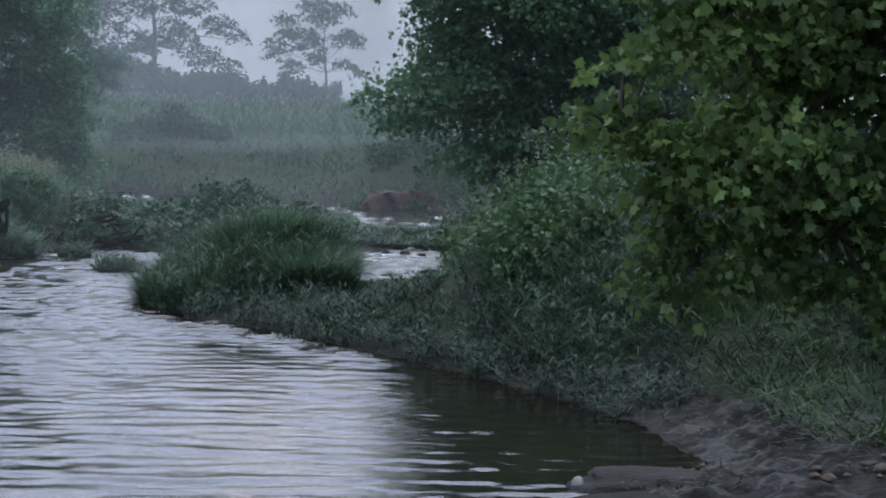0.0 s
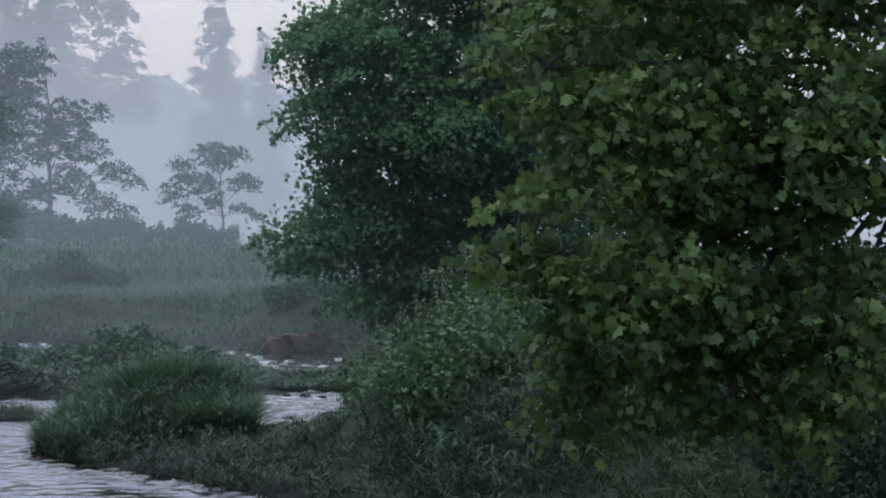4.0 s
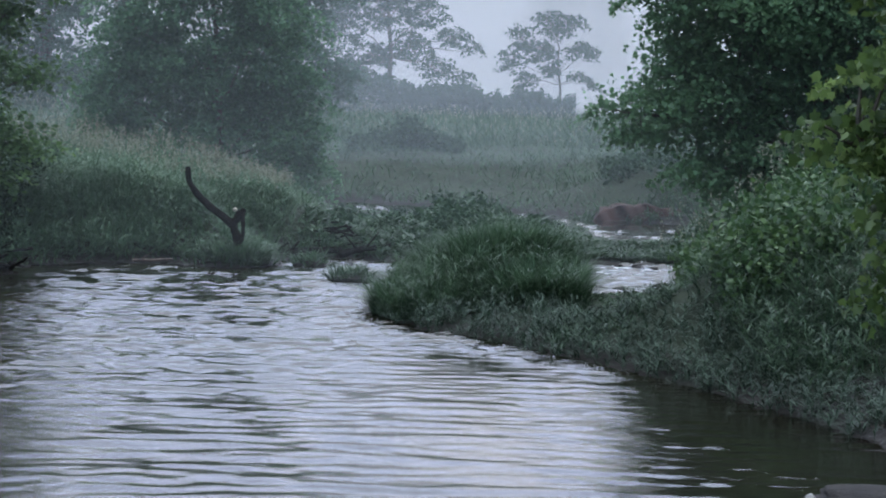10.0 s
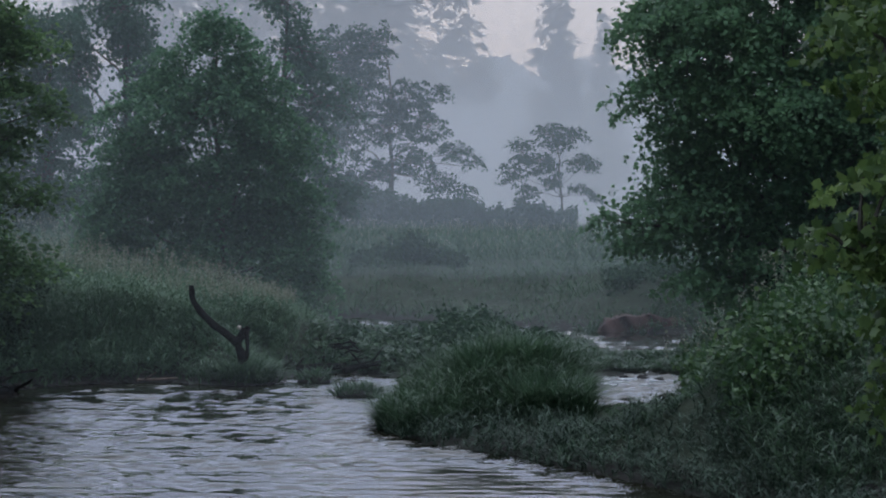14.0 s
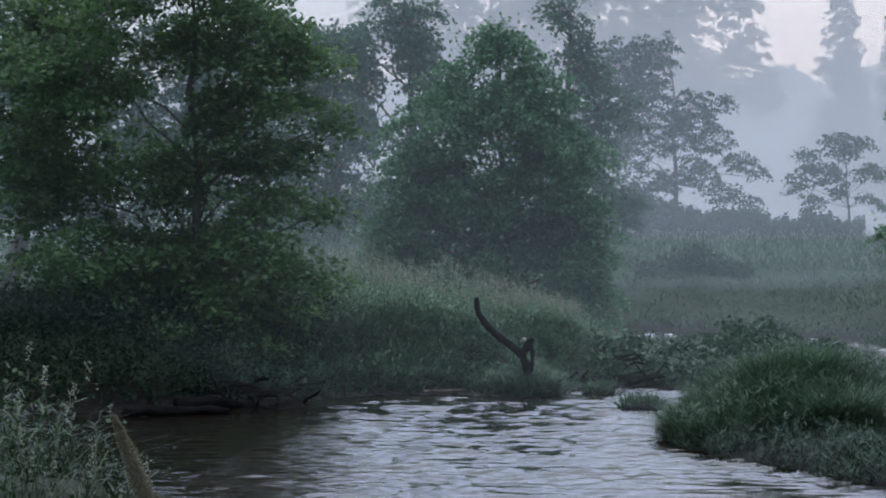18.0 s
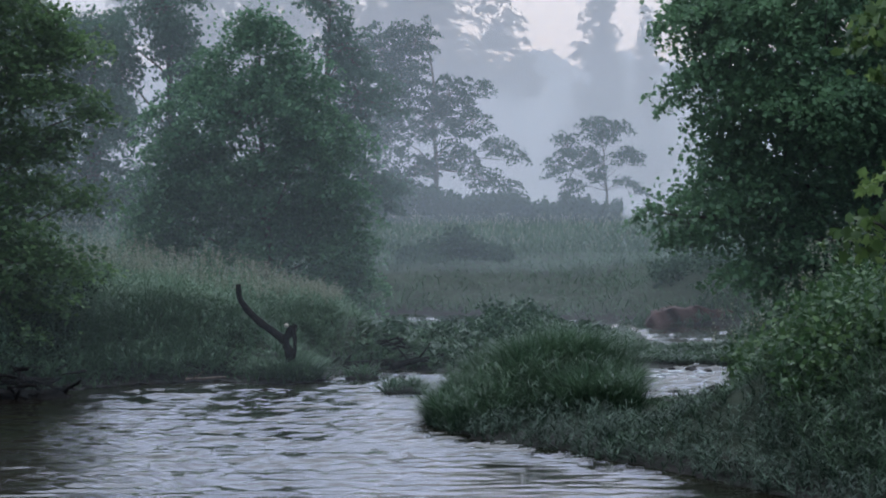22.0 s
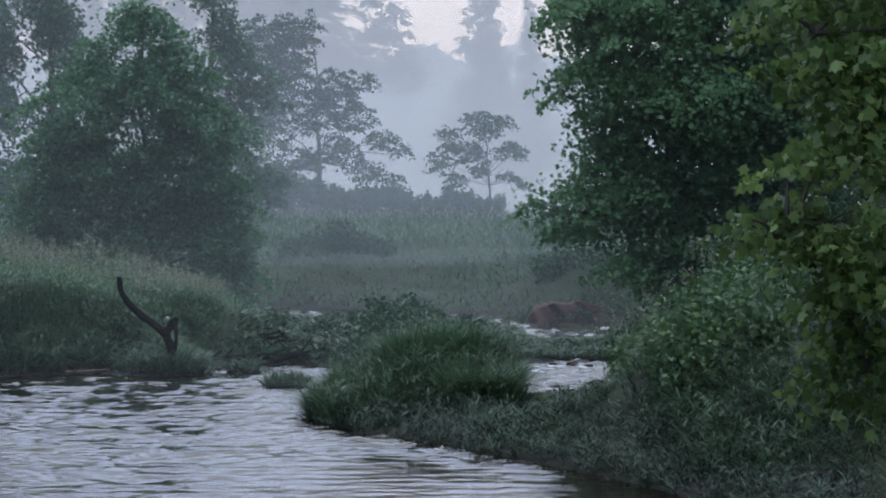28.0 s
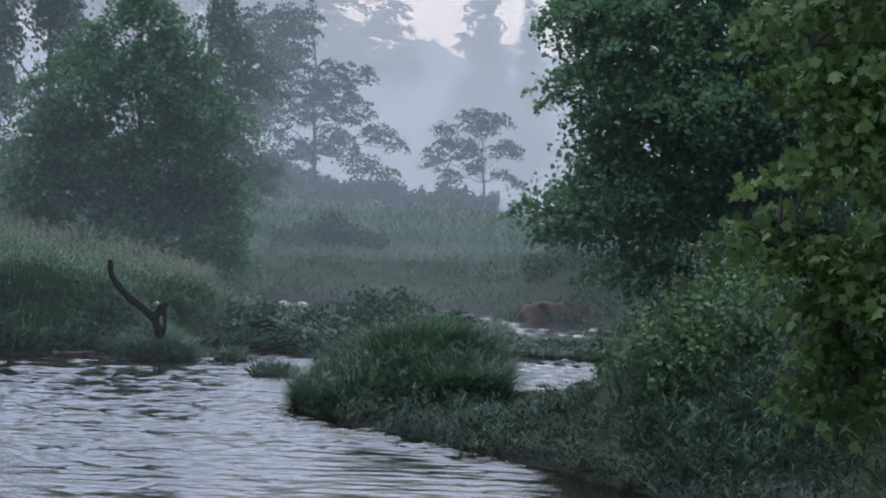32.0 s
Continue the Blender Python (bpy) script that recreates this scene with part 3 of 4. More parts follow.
# ---- the water ----
def ripples(gx, gy):
    rng = np.random.default_rng(5)
    z = np.zeros(gx.shape)
    chop = np.zeros(gx.shape)
    for out, bands in ((z, ((1.7, 0.006, 0.25, 5), (0.62, 0.0062, 0.2, 10), (0.4, 0.003, 0.4, 9))), (chop, ((0.52, 0.004, 0.45, 8), (0.32, 0.0038, 0.55, 10), (0.22, 0.0012, 0.8, 9)))):
        for wl, amp, spread_, n in bands:
            for _ in range(n):
                a = math.pi / 2 + rng.normal(0, spread_)
                k = 2 * math.pi / (wl * rng.uniform(0.75, 1.35))
                warp = 0.35 * np.sin(gx * rng.uniform(0.3, 0.9) + gy * rng.uniform(-0.3, 0.3) + rng.uniform(0, 6))
                out += amp * np.sin(k * (gx * math.cos(a) + gy * math.sin(a)) + warp * 3 + rng.uniform(0, 6)) / math.sqrt(n) * 1.6
    calm = 0.55 + 0.45 * np.sin(gx * 0.55 + 0.8 * np.sin(gy * 0.21)) * np.sin(gy * 0.33 + 1.1)
    lively = smooth(25, 37, gy - gx * 0.8) * (1 - 0.75 * smooth(5.5, 9.5, -gx - (gy - 30) * 0.1))
    wind = smooth(-0.4, 0.5, gx + (gy - 26) * 0.1) * (1 - smooth(1.5, 2.6, gx + (gy - 26) * 0.2)) * (1 - smooth(28, 32, gy))
    lee = 1 - 0.72 * smooth(-2.0, 0.2, gx + (gy - 26) * 0.2) * (1 - smooth(30, 35, gy))
    off = shore(gx, gy)
    margin = smooth(-1.3, -0.5, off) * (1 - smooth(-0.15, 0.0, off)) * smooth(-3.2, -2.4, gx) * smooth(28, 31, gy) * (1 - smooth(38, 41, gy))
    rapids = smooth(0.2, 1.2, gx) * smooth(41, 43, gy) * (1 - smooth(52, 54, gy))
    still = 1 - 0.75 * smooth(3.8, 6.8, -gx - (gy - 30) * 0.1)
    return (z * (0.6 + 0.5 * calm) * still + chop * (1.8 + 2.6 * rapids) * lively) * lee + chop * (0.8 * wind + 1.3 * margin)


v, f = sheet(np.arange(-16, 7.01, 0.1), np.concatenate([np.arange(15, 36, 0.06), np.arange(36, 52, 0.075), np.arange(52, 78, 0.25)]), ripples)
c = v[f].mean(1)
f = f[shore(c[:, 0], c[:, 1]) < 0.35]
tagged(new("water", raw_mesh("water", v, f, MAT_WATER)), "rippled brown river water reflecting the pale dawn sky", "water", kind="structure")


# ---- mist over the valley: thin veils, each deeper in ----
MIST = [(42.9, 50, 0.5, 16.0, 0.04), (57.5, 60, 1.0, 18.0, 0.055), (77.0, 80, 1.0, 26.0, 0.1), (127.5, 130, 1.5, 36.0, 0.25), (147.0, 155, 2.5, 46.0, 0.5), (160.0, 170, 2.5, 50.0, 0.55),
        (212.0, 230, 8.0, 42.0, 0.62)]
# each sheet's tint holds light: cool haze in the near ones, dawn warmth in the far
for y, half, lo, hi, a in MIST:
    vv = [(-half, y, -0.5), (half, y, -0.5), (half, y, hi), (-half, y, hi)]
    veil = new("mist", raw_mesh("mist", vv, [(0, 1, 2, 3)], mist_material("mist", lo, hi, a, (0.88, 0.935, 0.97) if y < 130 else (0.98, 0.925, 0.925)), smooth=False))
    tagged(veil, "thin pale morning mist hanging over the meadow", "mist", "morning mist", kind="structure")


# ---- trees ----
def zg(u, d):
    return float(ground(d * u * K, d))


def fuller(lobes, k):
    """The same lobes, a fifth wider and k times as tall."""
    return [(u, v, w * 1.2, h * k) for u, v, w, h in lobes]


def px(rows):
    """Lobes given from the camera's straight-ahead sight line (784 across, 330 down to level)."""
    return [(a - 784, 330 - b, *r) for a, b, *r in rows]


tree("full green maple with dense layered leaves overhanging the river", 46, (560, zg(560, 46)), (520, 480), px([
    (1290, -120, 220, 115), (1130, -10, 150, 100), (1040, 45, 95, 60), (1085, 150, 115, 75), (1250, 110, 220, 150), (1085, 262, 95, 62),
    (1010, 375, 100, 52), (1185, 235, 110, 60), (1185, 350, 190, 110), (1400, 250, 230, 200), (1190, 455, 150, 55), (1440, 0, 200, 180)]),
    0.2, 0.118, (1.5, 0.46, 150), MAT_MAPLE, 11, LEAF_LOBED, 0.5, group="riverside trees", twigs=150, core=0.55)

tree("broad leafy cottonwood behind the reeds on the far bank", 68, (-520, zg(-520, 68)), (-530, 330), px([
    (250, 45, 80, 50), (170, 120, 85, 60), (310, 115, 90, 60), (240, 180, 160, 75), (120, 255, 95, 75), (350, 245, 95, 80), (240, 310, 180, 90),
    (90, 365, 95, 65), (390, 360, 80, 75), (250, 410, 180, 50), (410, 430, 60, 40), (60, 420, 70, 40), (425, 485, 40, 42), (370, 460, 60, 40)]),
    0.14, 0.15, (1.9, 0.5, 95), MAT_MIDLEAF, 12, LEAF_PLAIN, 0.5, group="riverside trees", twigs=140, core=0.35, tilt=0.45)

tree("dark green box elder overhanging the far bank", 46.5, (-1090, zg(-1090, 46.5)), (-1095, 560), px([
    (-330, -90, 210, 90, -1.5), (-460, 90, 150, 100, -1.5), (-190, -20, 105, 50), (-110, 20, 60, 30), (-60, 68, 45, 22), (-200, 105, 110, 45), (-120, 150, 85, 34),
    (-50, 178, 40, 18), (-240, 215, 110, 50), (-120, 235, 70, 30), (-390, 250, 150, 90), (-180, 312, 120, 40), (-60, 335, 55, 22), (-260, 400, 160, 60), (-420, 420, 170, 100),
    (-300, 490, 190, 75), (-480, 530, 190, 110), (-150, 430, 80, 30), (-90, 455, 70, 26), (-200, 500, 110, 45, -0.5), (-330, 560, 150, 60, -0.6), (-160, 575, 90, 40), (-480, 600, 150, 60, -0.6), (-310, 25, 110, 60), (-185, 55, 75, 42), (-230, 150, 80, 40), (-610, 250, 140, 200), (-620, 0, 150, 160)]),
    0.11, 0.14, (1.9, 0.42, 80), MAT_LEFTLEAF, 13, LEAF_PLAIN, 0.55, group="riverside trees", twigs=420, core=0.28, depth=1.3, tilt=0.2)

tree("tall willow with sparse hanging twigs over the river", 62, (-1450, zg(-1450, 62)), (-1150, 900), px([
    (-60, -470, 130, 80), (20, -370, 110, 80), (60, -240, 90, 60), (40, -150, 70, 45), (-250, -350, 220, 160), (-300, -100, 150, 150)]),
    0.22, 0.1, (0.5, 0.34, 34), MAT_FARLEAF, 14, LEAF_PLAIN, 0.1, group="riverside trees", twigs=520, droop=0.8, tilt=0.9)

# the three lobes set well back are unseen, added to shade the near bank
tree("sycamore with large lobed leaves hanging over the near bank", 18, (1480, zg(1480, 18)), (1500, 1000), px([
    (1500, -565, 140, 80), (1590, -390, 180, 120), (1500, -260, 95, 60), (1640, -160, 230, 190), (1440, 60, 125, 110), (1560, 200, 210, 160),
    (1400, 420, 105, 75), (1610, 470, 220, 160), (1530, 660, 130, 90), (1800, 100, 250, 300), (1800, 600, 200, 190), (1780, -450, 250, 200), (1900, -200, 350, 300, 4.5), (1980, 150, 320, 250, 7.0), (1700, -100, 220, 200, 6.0),
    (1980, -480, 230, 170), (2010, -150, 230, 200), (2000, 200, 230, 200), (1980, 540, 210, 170), (2220, -300, 230, 200), (2220, 100, 230, 220), (1760, 330, 200, 150)]),
    0.22, 0.105, (1.7, 0.25, 38), MAT_SYCAMORE, 15, LEAF_MAPLE, 0.2, group="riverside trees", twigs=260, droop=0.6,
     lowest=0.6, single=300, mat_single=MAT_SYCAMORE_LEAF, core=0.1, thin=(4.6, 0.74))

tree("slender walnut tree with layered leaves in the mist", 138, (-219, zg(-219, 138)), (-225, 300), fuller(px([
    (470, 75, 45, 40), (530, 60, 40, 36), (500, 140, 60, 45), (590, 160, 45, 28), (650, 145, 16, 14), (560, 205, 55, 30), (630, 205, 38, 18), (480, 220, 55, 45),
    (675, 250, 32, 14), (715, 266, 16, 8), (600, 265, 40, 18), (530, 285, 40, 20), (640, 300, 35, 14), (690, 320, 22, 9), (490, 320, 45, 30)]), 1.5),
    0.17, 0.19, (1.35, 0.36, 24), MAT_FARLEAF, 16, LEAF_PLAIN, 0.35, group="meadow trees", twigs=320, lowest=0.3, core=0.08, tilt=0.4)

tree("small airy meadow tree standing alone in the mist", 132, (81, zg(81, 132)), (78, 130), fuller(px([
    (845, 215, 26, 18), (885, 222, 24, 16), (795, 243, 22, 18), (830, 262, 30, 18), (895, 268, 24, 13), (918, 272, 14, 10), (780, 285, 20, 16),
    (850, 300, 24, 12), (900, 312, 20, 8), (805, 320, 20, 14), (920, 325, 12, 5)]), 1.5),
    0.09, 0.18, (1.3, 0.3, 20), MAT_FARLEAF, 17, LEAF_PLAIN, 0.35, group="meadow trees", twigs=220, lowest=0.35, core=0.08, tilt=0.4)

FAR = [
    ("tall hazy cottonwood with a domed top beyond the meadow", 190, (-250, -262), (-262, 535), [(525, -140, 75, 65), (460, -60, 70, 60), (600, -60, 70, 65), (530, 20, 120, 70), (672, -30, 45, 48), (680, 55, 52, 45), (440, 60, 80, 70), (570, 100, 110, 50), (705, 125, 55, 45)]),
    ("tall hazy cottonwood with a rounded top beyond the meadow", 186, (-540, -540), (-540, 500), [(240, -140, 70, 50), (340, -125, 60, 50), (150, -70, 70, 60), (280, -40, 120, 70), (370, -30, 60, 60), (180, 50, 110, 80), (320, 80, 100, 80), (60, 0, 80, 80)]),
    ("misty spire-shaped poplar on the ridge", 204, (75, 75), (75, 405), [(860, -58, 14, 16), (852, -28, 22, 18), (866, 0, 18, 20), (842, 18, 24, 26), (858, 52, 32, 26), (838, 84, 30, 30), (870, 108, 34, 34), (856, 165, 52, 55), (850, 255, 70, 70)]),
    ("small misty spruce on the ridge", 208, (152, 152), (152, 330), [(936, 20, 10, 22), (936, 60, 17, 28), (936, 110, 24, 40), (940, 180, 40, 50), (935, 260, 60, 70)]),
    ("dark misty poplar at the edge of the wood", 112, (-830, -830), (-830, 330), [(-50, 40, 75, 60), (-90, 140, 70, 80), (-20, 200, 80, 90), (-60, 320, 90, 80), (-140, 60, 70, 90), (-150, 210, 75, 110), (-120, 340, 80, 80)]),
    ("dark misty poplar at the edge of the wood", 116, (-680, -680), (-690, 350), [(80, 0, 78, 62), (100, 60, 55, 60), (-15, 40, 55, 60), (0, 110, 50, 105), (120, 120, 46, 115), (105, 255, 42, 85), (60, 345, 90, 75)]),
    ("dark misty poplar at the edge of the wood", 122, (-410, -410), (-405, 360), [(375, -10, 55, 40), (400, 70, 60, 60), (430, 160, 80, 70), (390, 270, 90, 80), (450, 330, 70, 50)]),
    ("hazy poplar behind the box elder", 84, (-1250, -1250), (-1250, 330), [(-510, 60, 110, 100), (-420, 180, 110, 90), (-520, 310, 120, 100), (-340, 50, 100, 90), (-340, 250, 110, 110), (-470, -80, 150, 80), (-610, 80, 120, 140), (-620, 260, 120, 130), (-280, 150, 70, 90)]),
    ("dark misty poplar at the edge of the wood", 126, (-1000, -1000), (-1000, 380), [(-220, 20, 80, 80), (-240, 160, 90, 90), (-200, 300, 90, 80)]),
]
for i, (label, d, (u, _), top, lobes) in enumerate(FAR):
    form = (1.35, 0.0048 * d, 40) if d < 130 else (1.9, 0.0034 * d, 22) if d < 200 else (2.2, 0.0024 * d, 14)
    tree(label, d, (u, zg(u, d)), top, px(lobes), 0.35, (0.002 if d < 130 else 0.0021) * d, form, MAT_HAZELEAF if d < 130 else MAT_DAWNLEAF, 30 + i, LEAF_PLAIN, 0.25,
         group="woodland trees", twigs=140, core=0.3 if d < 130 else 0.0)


def far_woods():
    rng = np.random.default_rng(77)
    pts = []
    for k in range(190):
        d = rng.uniform(265, 330)
        u = -2300 + 4600 * (k * 0.618034 % 1.0) + rng.uniform(-20, 20)
        x = d * u * K
        h = d * (228 + 14 * math.sin(u * 0.011 + 1) + rng.uniform(-45, 10)) * K + EYE
        z0 = float(ground(x, d))
        n = 260
        a, s = rng.uniform(0, 2 * math.pi, n), rng.uniform(0, 1, n)
        r = rng.uniform(3.0, 5.0) * np.sqrt(np.maximum(0.04, 1 - s ** 2)) * rng.uniform(0.5, 1.1, n)
        pts.append(np.stack([x + r * np.cos(a), d + r * np.sin(a), z0 + 1 + s * (h - z0 - 1)], -1))
    return np.concatenate(pts)


tagged(new("far_woods", leaf_mesh("far_woods", far_woods(), 1.9, LEAF_PLAIN, MAT_FARLEAF, np.random.default_rng(78), 0.25)),
       "dim grey-green wooded ridge behind the mist", "woods", kind="stuff")


def shrubs(label, d, u0, u1, tops, seed, n=1500, leaf=0.3):
    rng = np.random.default_rng(seed)
    u = rng.uniform(u0, u1, n)
    t = np.interp(u, np.linspace(u0, u1, len(tops)), tops)
    t = t + 6 * np.sin(u * 0.05 + seed) + 4 * np.sin(u * 0.13 + 2 * np.sin(u * 0.03)) + 3 * np.sin(u * 0.41) + rng.normal(0, 5, n)
    y = d + rng.uniform(-2, 2, n)
    x = y * u * K
    z = ground(x, y)
    z = z + rng.uniform(0, 1, n) ** 0.7 * np.maximum(0.3, EYE + d * t * K - z)
    tagged(new("shrub_row", leaf_mesh("shrub_row", np.stack([x, y, z], -1), leaf, LEAF_PLAIN, MAT_FARLEAF, rng, 0.5)), label, "shrubs", kind="stuff")


shrubs("low dark shrubs along the meadow's edge in mist", 134, -330, -20, (6, 6, 0, -8, -6, -20), 51, 9000, 0.25)
shrubs("low dark shrubs under the small meadow tree", 131, -30, 110, (-40, -8, -14, -30), 52, 3200, 0.24)
shrubs("low dark undergrowth at the wood's edge in mist", 108, -1300, -320, (0, 20, 10, 30, 10, -10), 53, 6000)


# ---- grass and weeds ----
def scatter(n, x0, x1, y0, y1, seed, lo=0.05, hi=99.0, keep=None):
    rng = np.random.default_rng(seed)
    x, y = rng.uniform(x0, x1, n), rng.uniform(y0, y1, n)
    s = shore(x, y)
    ok = (s > lo) & (s < hi)
    if keep is not None:
        ok &= keep(x, y)
    x, y, s = x[ok], y[ok], s[ok]
    return np.stack([x, y, ground(x, y) - 0.03], -1), s, rng


def sward(name, label, n, box, seed, height, width, mat, lean=0.35, bend=0.6, lo=0.05, hi=99.0, keep=None, swell=None, way=None):
    p, s, rng = scatter(n, *box, seed, lo, hi, keep)
    tuft = np.array([0.75 + 0.5 * noise.noise(Vector((a * 1.1, b * 0.8, seed))) for a, b in p[:, :2]])
    h = height * rng.uniform(0.55, 1.15, len(p)) * tuft
    if swell is not None:
        h = h * swell(p[:, 0], p[:, 1])
    v, f = blades(p, h, lean, width * rng.uniform(0.6, 1.3, len(p)), rng, bend, way)
    return tagged(new(name, raw_mesh(name, v, f, mat)), label, "grass", kind="stuff")


def mound(x, y):
    return 0.82 + 0.16 * np.exp(-np.abs((x + 0.1) / 1.2) ** 4 - ((y - 39.3) / 2.0) ** 2) + 0.06 * np.sin(3.1 * x + 1.7 * y) + 0.12 * np.sin(4.3 * x + 0.8) * np.sin(3.1 * y + 1.9 * x)


def stalks(name, label, n, box, seed, height, leaf, width, mat, keep=None, lo=0.05, hi=99.0, swell=None, per=11, way=None, lean=0.95, bend=0.9):
    """Leafy stalks: narrow pointed leaves spring from them all the way up and arch over."""
    p, s, rng = scatter(n, *box, seed, lo, hi, keep)
    clump = np.array([0.8 + 0.55 * noise.noise(Vector((a * 1.3, b * 0.9, seed))) for a, b in p[:, :2]])
    h = height * rng.uniform(0.45, 1.1, len(p)) * clump
    if swell is not None:
        h = h * swell(p[:, 0], p[:, 1])
    tip = np.concatenate([rng.normal(0, 0.16, (len(p), 2)) * h[:, None], h[:, None]], 1)
    t = rng.uniform(0.12, 1.0, (len(p), per))
    bases = (p[:, None] + tip[:, None] * t[..., None]).reshape(-1, 3)
    size = (leaf * rng.uniform(0.55, 1.15, (len(p), per)) * (1.15 - 0.45 * t)).ravel()
    v, f = blades(bases, size, lean, width * rng.uniform(0.6, 1.3, len(bases)), rng, bend, way)
    v2, f2 = blades(p, h, 0.12, np.full(len(p), width * 0.35), rng, 0.1)
    return tagged(new(name, raw_mesh(name, np.concatenate([v, v2]), np.concatenate([f, f2 + len(v)]), mat)), label, "weeds", kind="stuff")


sward("grass", "thick mound of long arching green grass in the river", 26000, (-2.4, 1.15, 36.6, 42.3), 61, 0.86, 0.022, MAT_GRASS, 0.25, 0.6, 0.0, 9, None, mound)
stalks("weeds", "narrow-leaved plants among the grass of the mound", 1500, (-2.3, 1.1, 36.4, 41.5), 78, 0.74, 0.18, 0.015, MAT_GRASS, None, 0.1, 9)
stalks("sedge", "grey-green narrow-leaved plants leaning over the water's edge", 4800, (-2.4, 4.5, 25.6, 40.5), 62, 0.44, 0.145, 0.015, MAT_SEDGE, lambda x, y: ~((x > 0.9) & (x < 2.7) & (y > 37.0)), -0.1, 1.7)
stalks("sedge", "grey-green leafy fringe hanging into the water", 1300, (-2.6, 4.6, 24.6, 40.5), 86, 0.36, 0.15, 0.015, MAT_SEDGE, lambda x, y: x < 4.05, -0.14, 0.5)
stalks("weeds", "green narrow-leaved plants on the raised bank", 4000, (1.4, 7.2, 28.0, 43.0), 79, 0.85, 0.16, 0.017, MAT_GRASS, lambda x, y: x > np.where(y > 34, 2.75, 2.5 + (34 - y) * 0.1), 0.5)
sward("grass", "tall green grass and weeds on the raised bank", 6000, (1.2, 7.5, 27.5, 46.0), 63, 0.7, 0.018, MAT_GRASS, 0.4, 0.9, 0.4, 99, lambda x, y: x > np.where(y > 34, 2.75, 2.6 + (34 - y) * 0.1))
sward("grass", "bright arching grass blades on the muddy near bank", 2600, (3.7, 8.5, 20.0, 28.0), 85, 0.5, 0.02, MAT_WEED, 0.5, 1.1, 0.3, 99, lambda x, y: x > np.interp(y, [20.4, 22.5, 24, 27, 28], [5.3, 5.0, 4.8, 4.65, 4.3]))
sward("grass", "green grass on the muddy near bank", 8000, (3.7, 8.5, 20.0, 30.0), 64, 0.45, 0.018, MAT_NEAR, 0.5, 1.15, 0.3, 99, lambda x, y: x > np.interp(y, [20.4, 22.5, 24, 27, 28], [5.4, 5.1, 4.9, 4.75, 4.3]))
def reed_fall(x, y):
    """Tall inland, lower towards the tip of the bank, in soft humps."""
    return (0.3 + 0.7 * (1 - smooth(-9.5, -4.6, x))) * (0.88 + 0.2 * np.sin(x * 1.15 + 0.6) * np.sin(y * 0.8 + x * 0.4))


sward("reeds", "soft tall reed grass in humps along the far shore", 38000, (-15.0, -4.4, 46.0, 58.0), 65, 1.3, 0.016, MAT_REED, 0.3, 0.9, 0.5, 99, lambda x, y: ~((x > -6.4) & (y < 49.4)), reed_fall)
stalks("weeds", "leafy nettle-like plants below the reeds", 4800, (-10.5, -4.6, 44.0, 53.0), 80, 0.85, 0.14, 0.02, MAT_REED, None, 0.15, 5.0, lambda x, y: 0.35 + 0.65 * (1 - smooth(-8.5, -4.8, x)), 12)
sward("grass", "low dark grass at the foot of the reeds", 6000, (-12.0, -3.0, 43.0, 50.0), 66, 0.5, 0.028, MAT_GRASS, 0.4, 0.7, -0.1, 1.2)
sward("grass", "low green plants on the gravel spit between the channels", 9000, (-4.5, 4.0, 47.0, 66.0), 67, 0.5, 0.026, MAT_GRASS, 0.4, 0.7, 0.05, 99, None, lambda x, y: np.where(y > 53.5, 0.2, np.where(x > 1.2, 0.25, 0.9)))
stalks("weeds", "leafy green plants on the gravel spit", 800, (-4.2, 1.6, 48.6, 54.5), 81, 0.6, 0.2, 0.05, MAT_GRASS, None, 0.1, 99, lambda x, y: 0.6 + 0.75 * np.exp(-((x + 0.9) / 0.9) ** 2))
stalks("weeds", "low dense green bush on the neck between the pools", 1300, (1.3, 5.2, 50.0, 53.2), 82, 0.5, 0.13, 0.035, MAT_GRASS, None, 0.02, 99, lambda x, y: 0.3 + 0.75 * smooth(2.9, 4.4, x) + 0.35 * (1 - smooth(1.4, 2.2, x)), 14)
sward("grass", "short grass on the flat beside the upper pool", 5000, (-12.0, 2.0, 57.0, 68.0), 83, 0.22, 0.03, MAT_FIELD, 0.4, 0.8, 0.1, 99)
def field_humps(x, y):
    """Rank clumps and lower lanes across the meadow."""
    return 0.7 + 0.8 * np.sin(x * 0.42 + 1.2 * np.sin(y * 0.35)) ** 2 * (0.4 + 0.6 * np.sin(y * 0.5 + x * 0.13) ** 2) + 0.3 * smooth(84, 92, y)


sward("grass", "long pale meadow grass on the far bank in mist", 48000, (-20.0, 20.0, 67.5, 96.0), 68, 0.6, 0.024, MAT_FIELD, 0.5, 1.2, 0.1, 99, None, field_humps)
sward("grass", "pale hayfield in the mist", 30000, (-40.0, 30.0, 94.0, 150.0), 69, 0.75, 0.045, MAT_FIELD, 0.4, 0.9)
stalks("weeds", "leafy green plants crowding the near bank", 1800, (-7.0, -2.2, 8.5, 16.5), 84, 0.62, 0.085, 0.011, MAT_NEAR, lambda x, y: x < -0.25 * y + 0.1, 0.1, 99, None, 16)
sward("grass", "rank green grass on the near bank", 4000, (-7.0, -2.2, 8.0, 16.5), 70, 0.62, 0.008, MAT_NEAR, 0.3, 0.75, 0.1, 99, lambda x, y: x < -0.25 * y + 0.1)
sward("grass", "weedy ground under the maple", 9000, (4.0, 14.0, 40.0, 66.0), 71, 0.8, 0.04, MAT_GRASS, 0.3, 0.6, 0.3, 99)
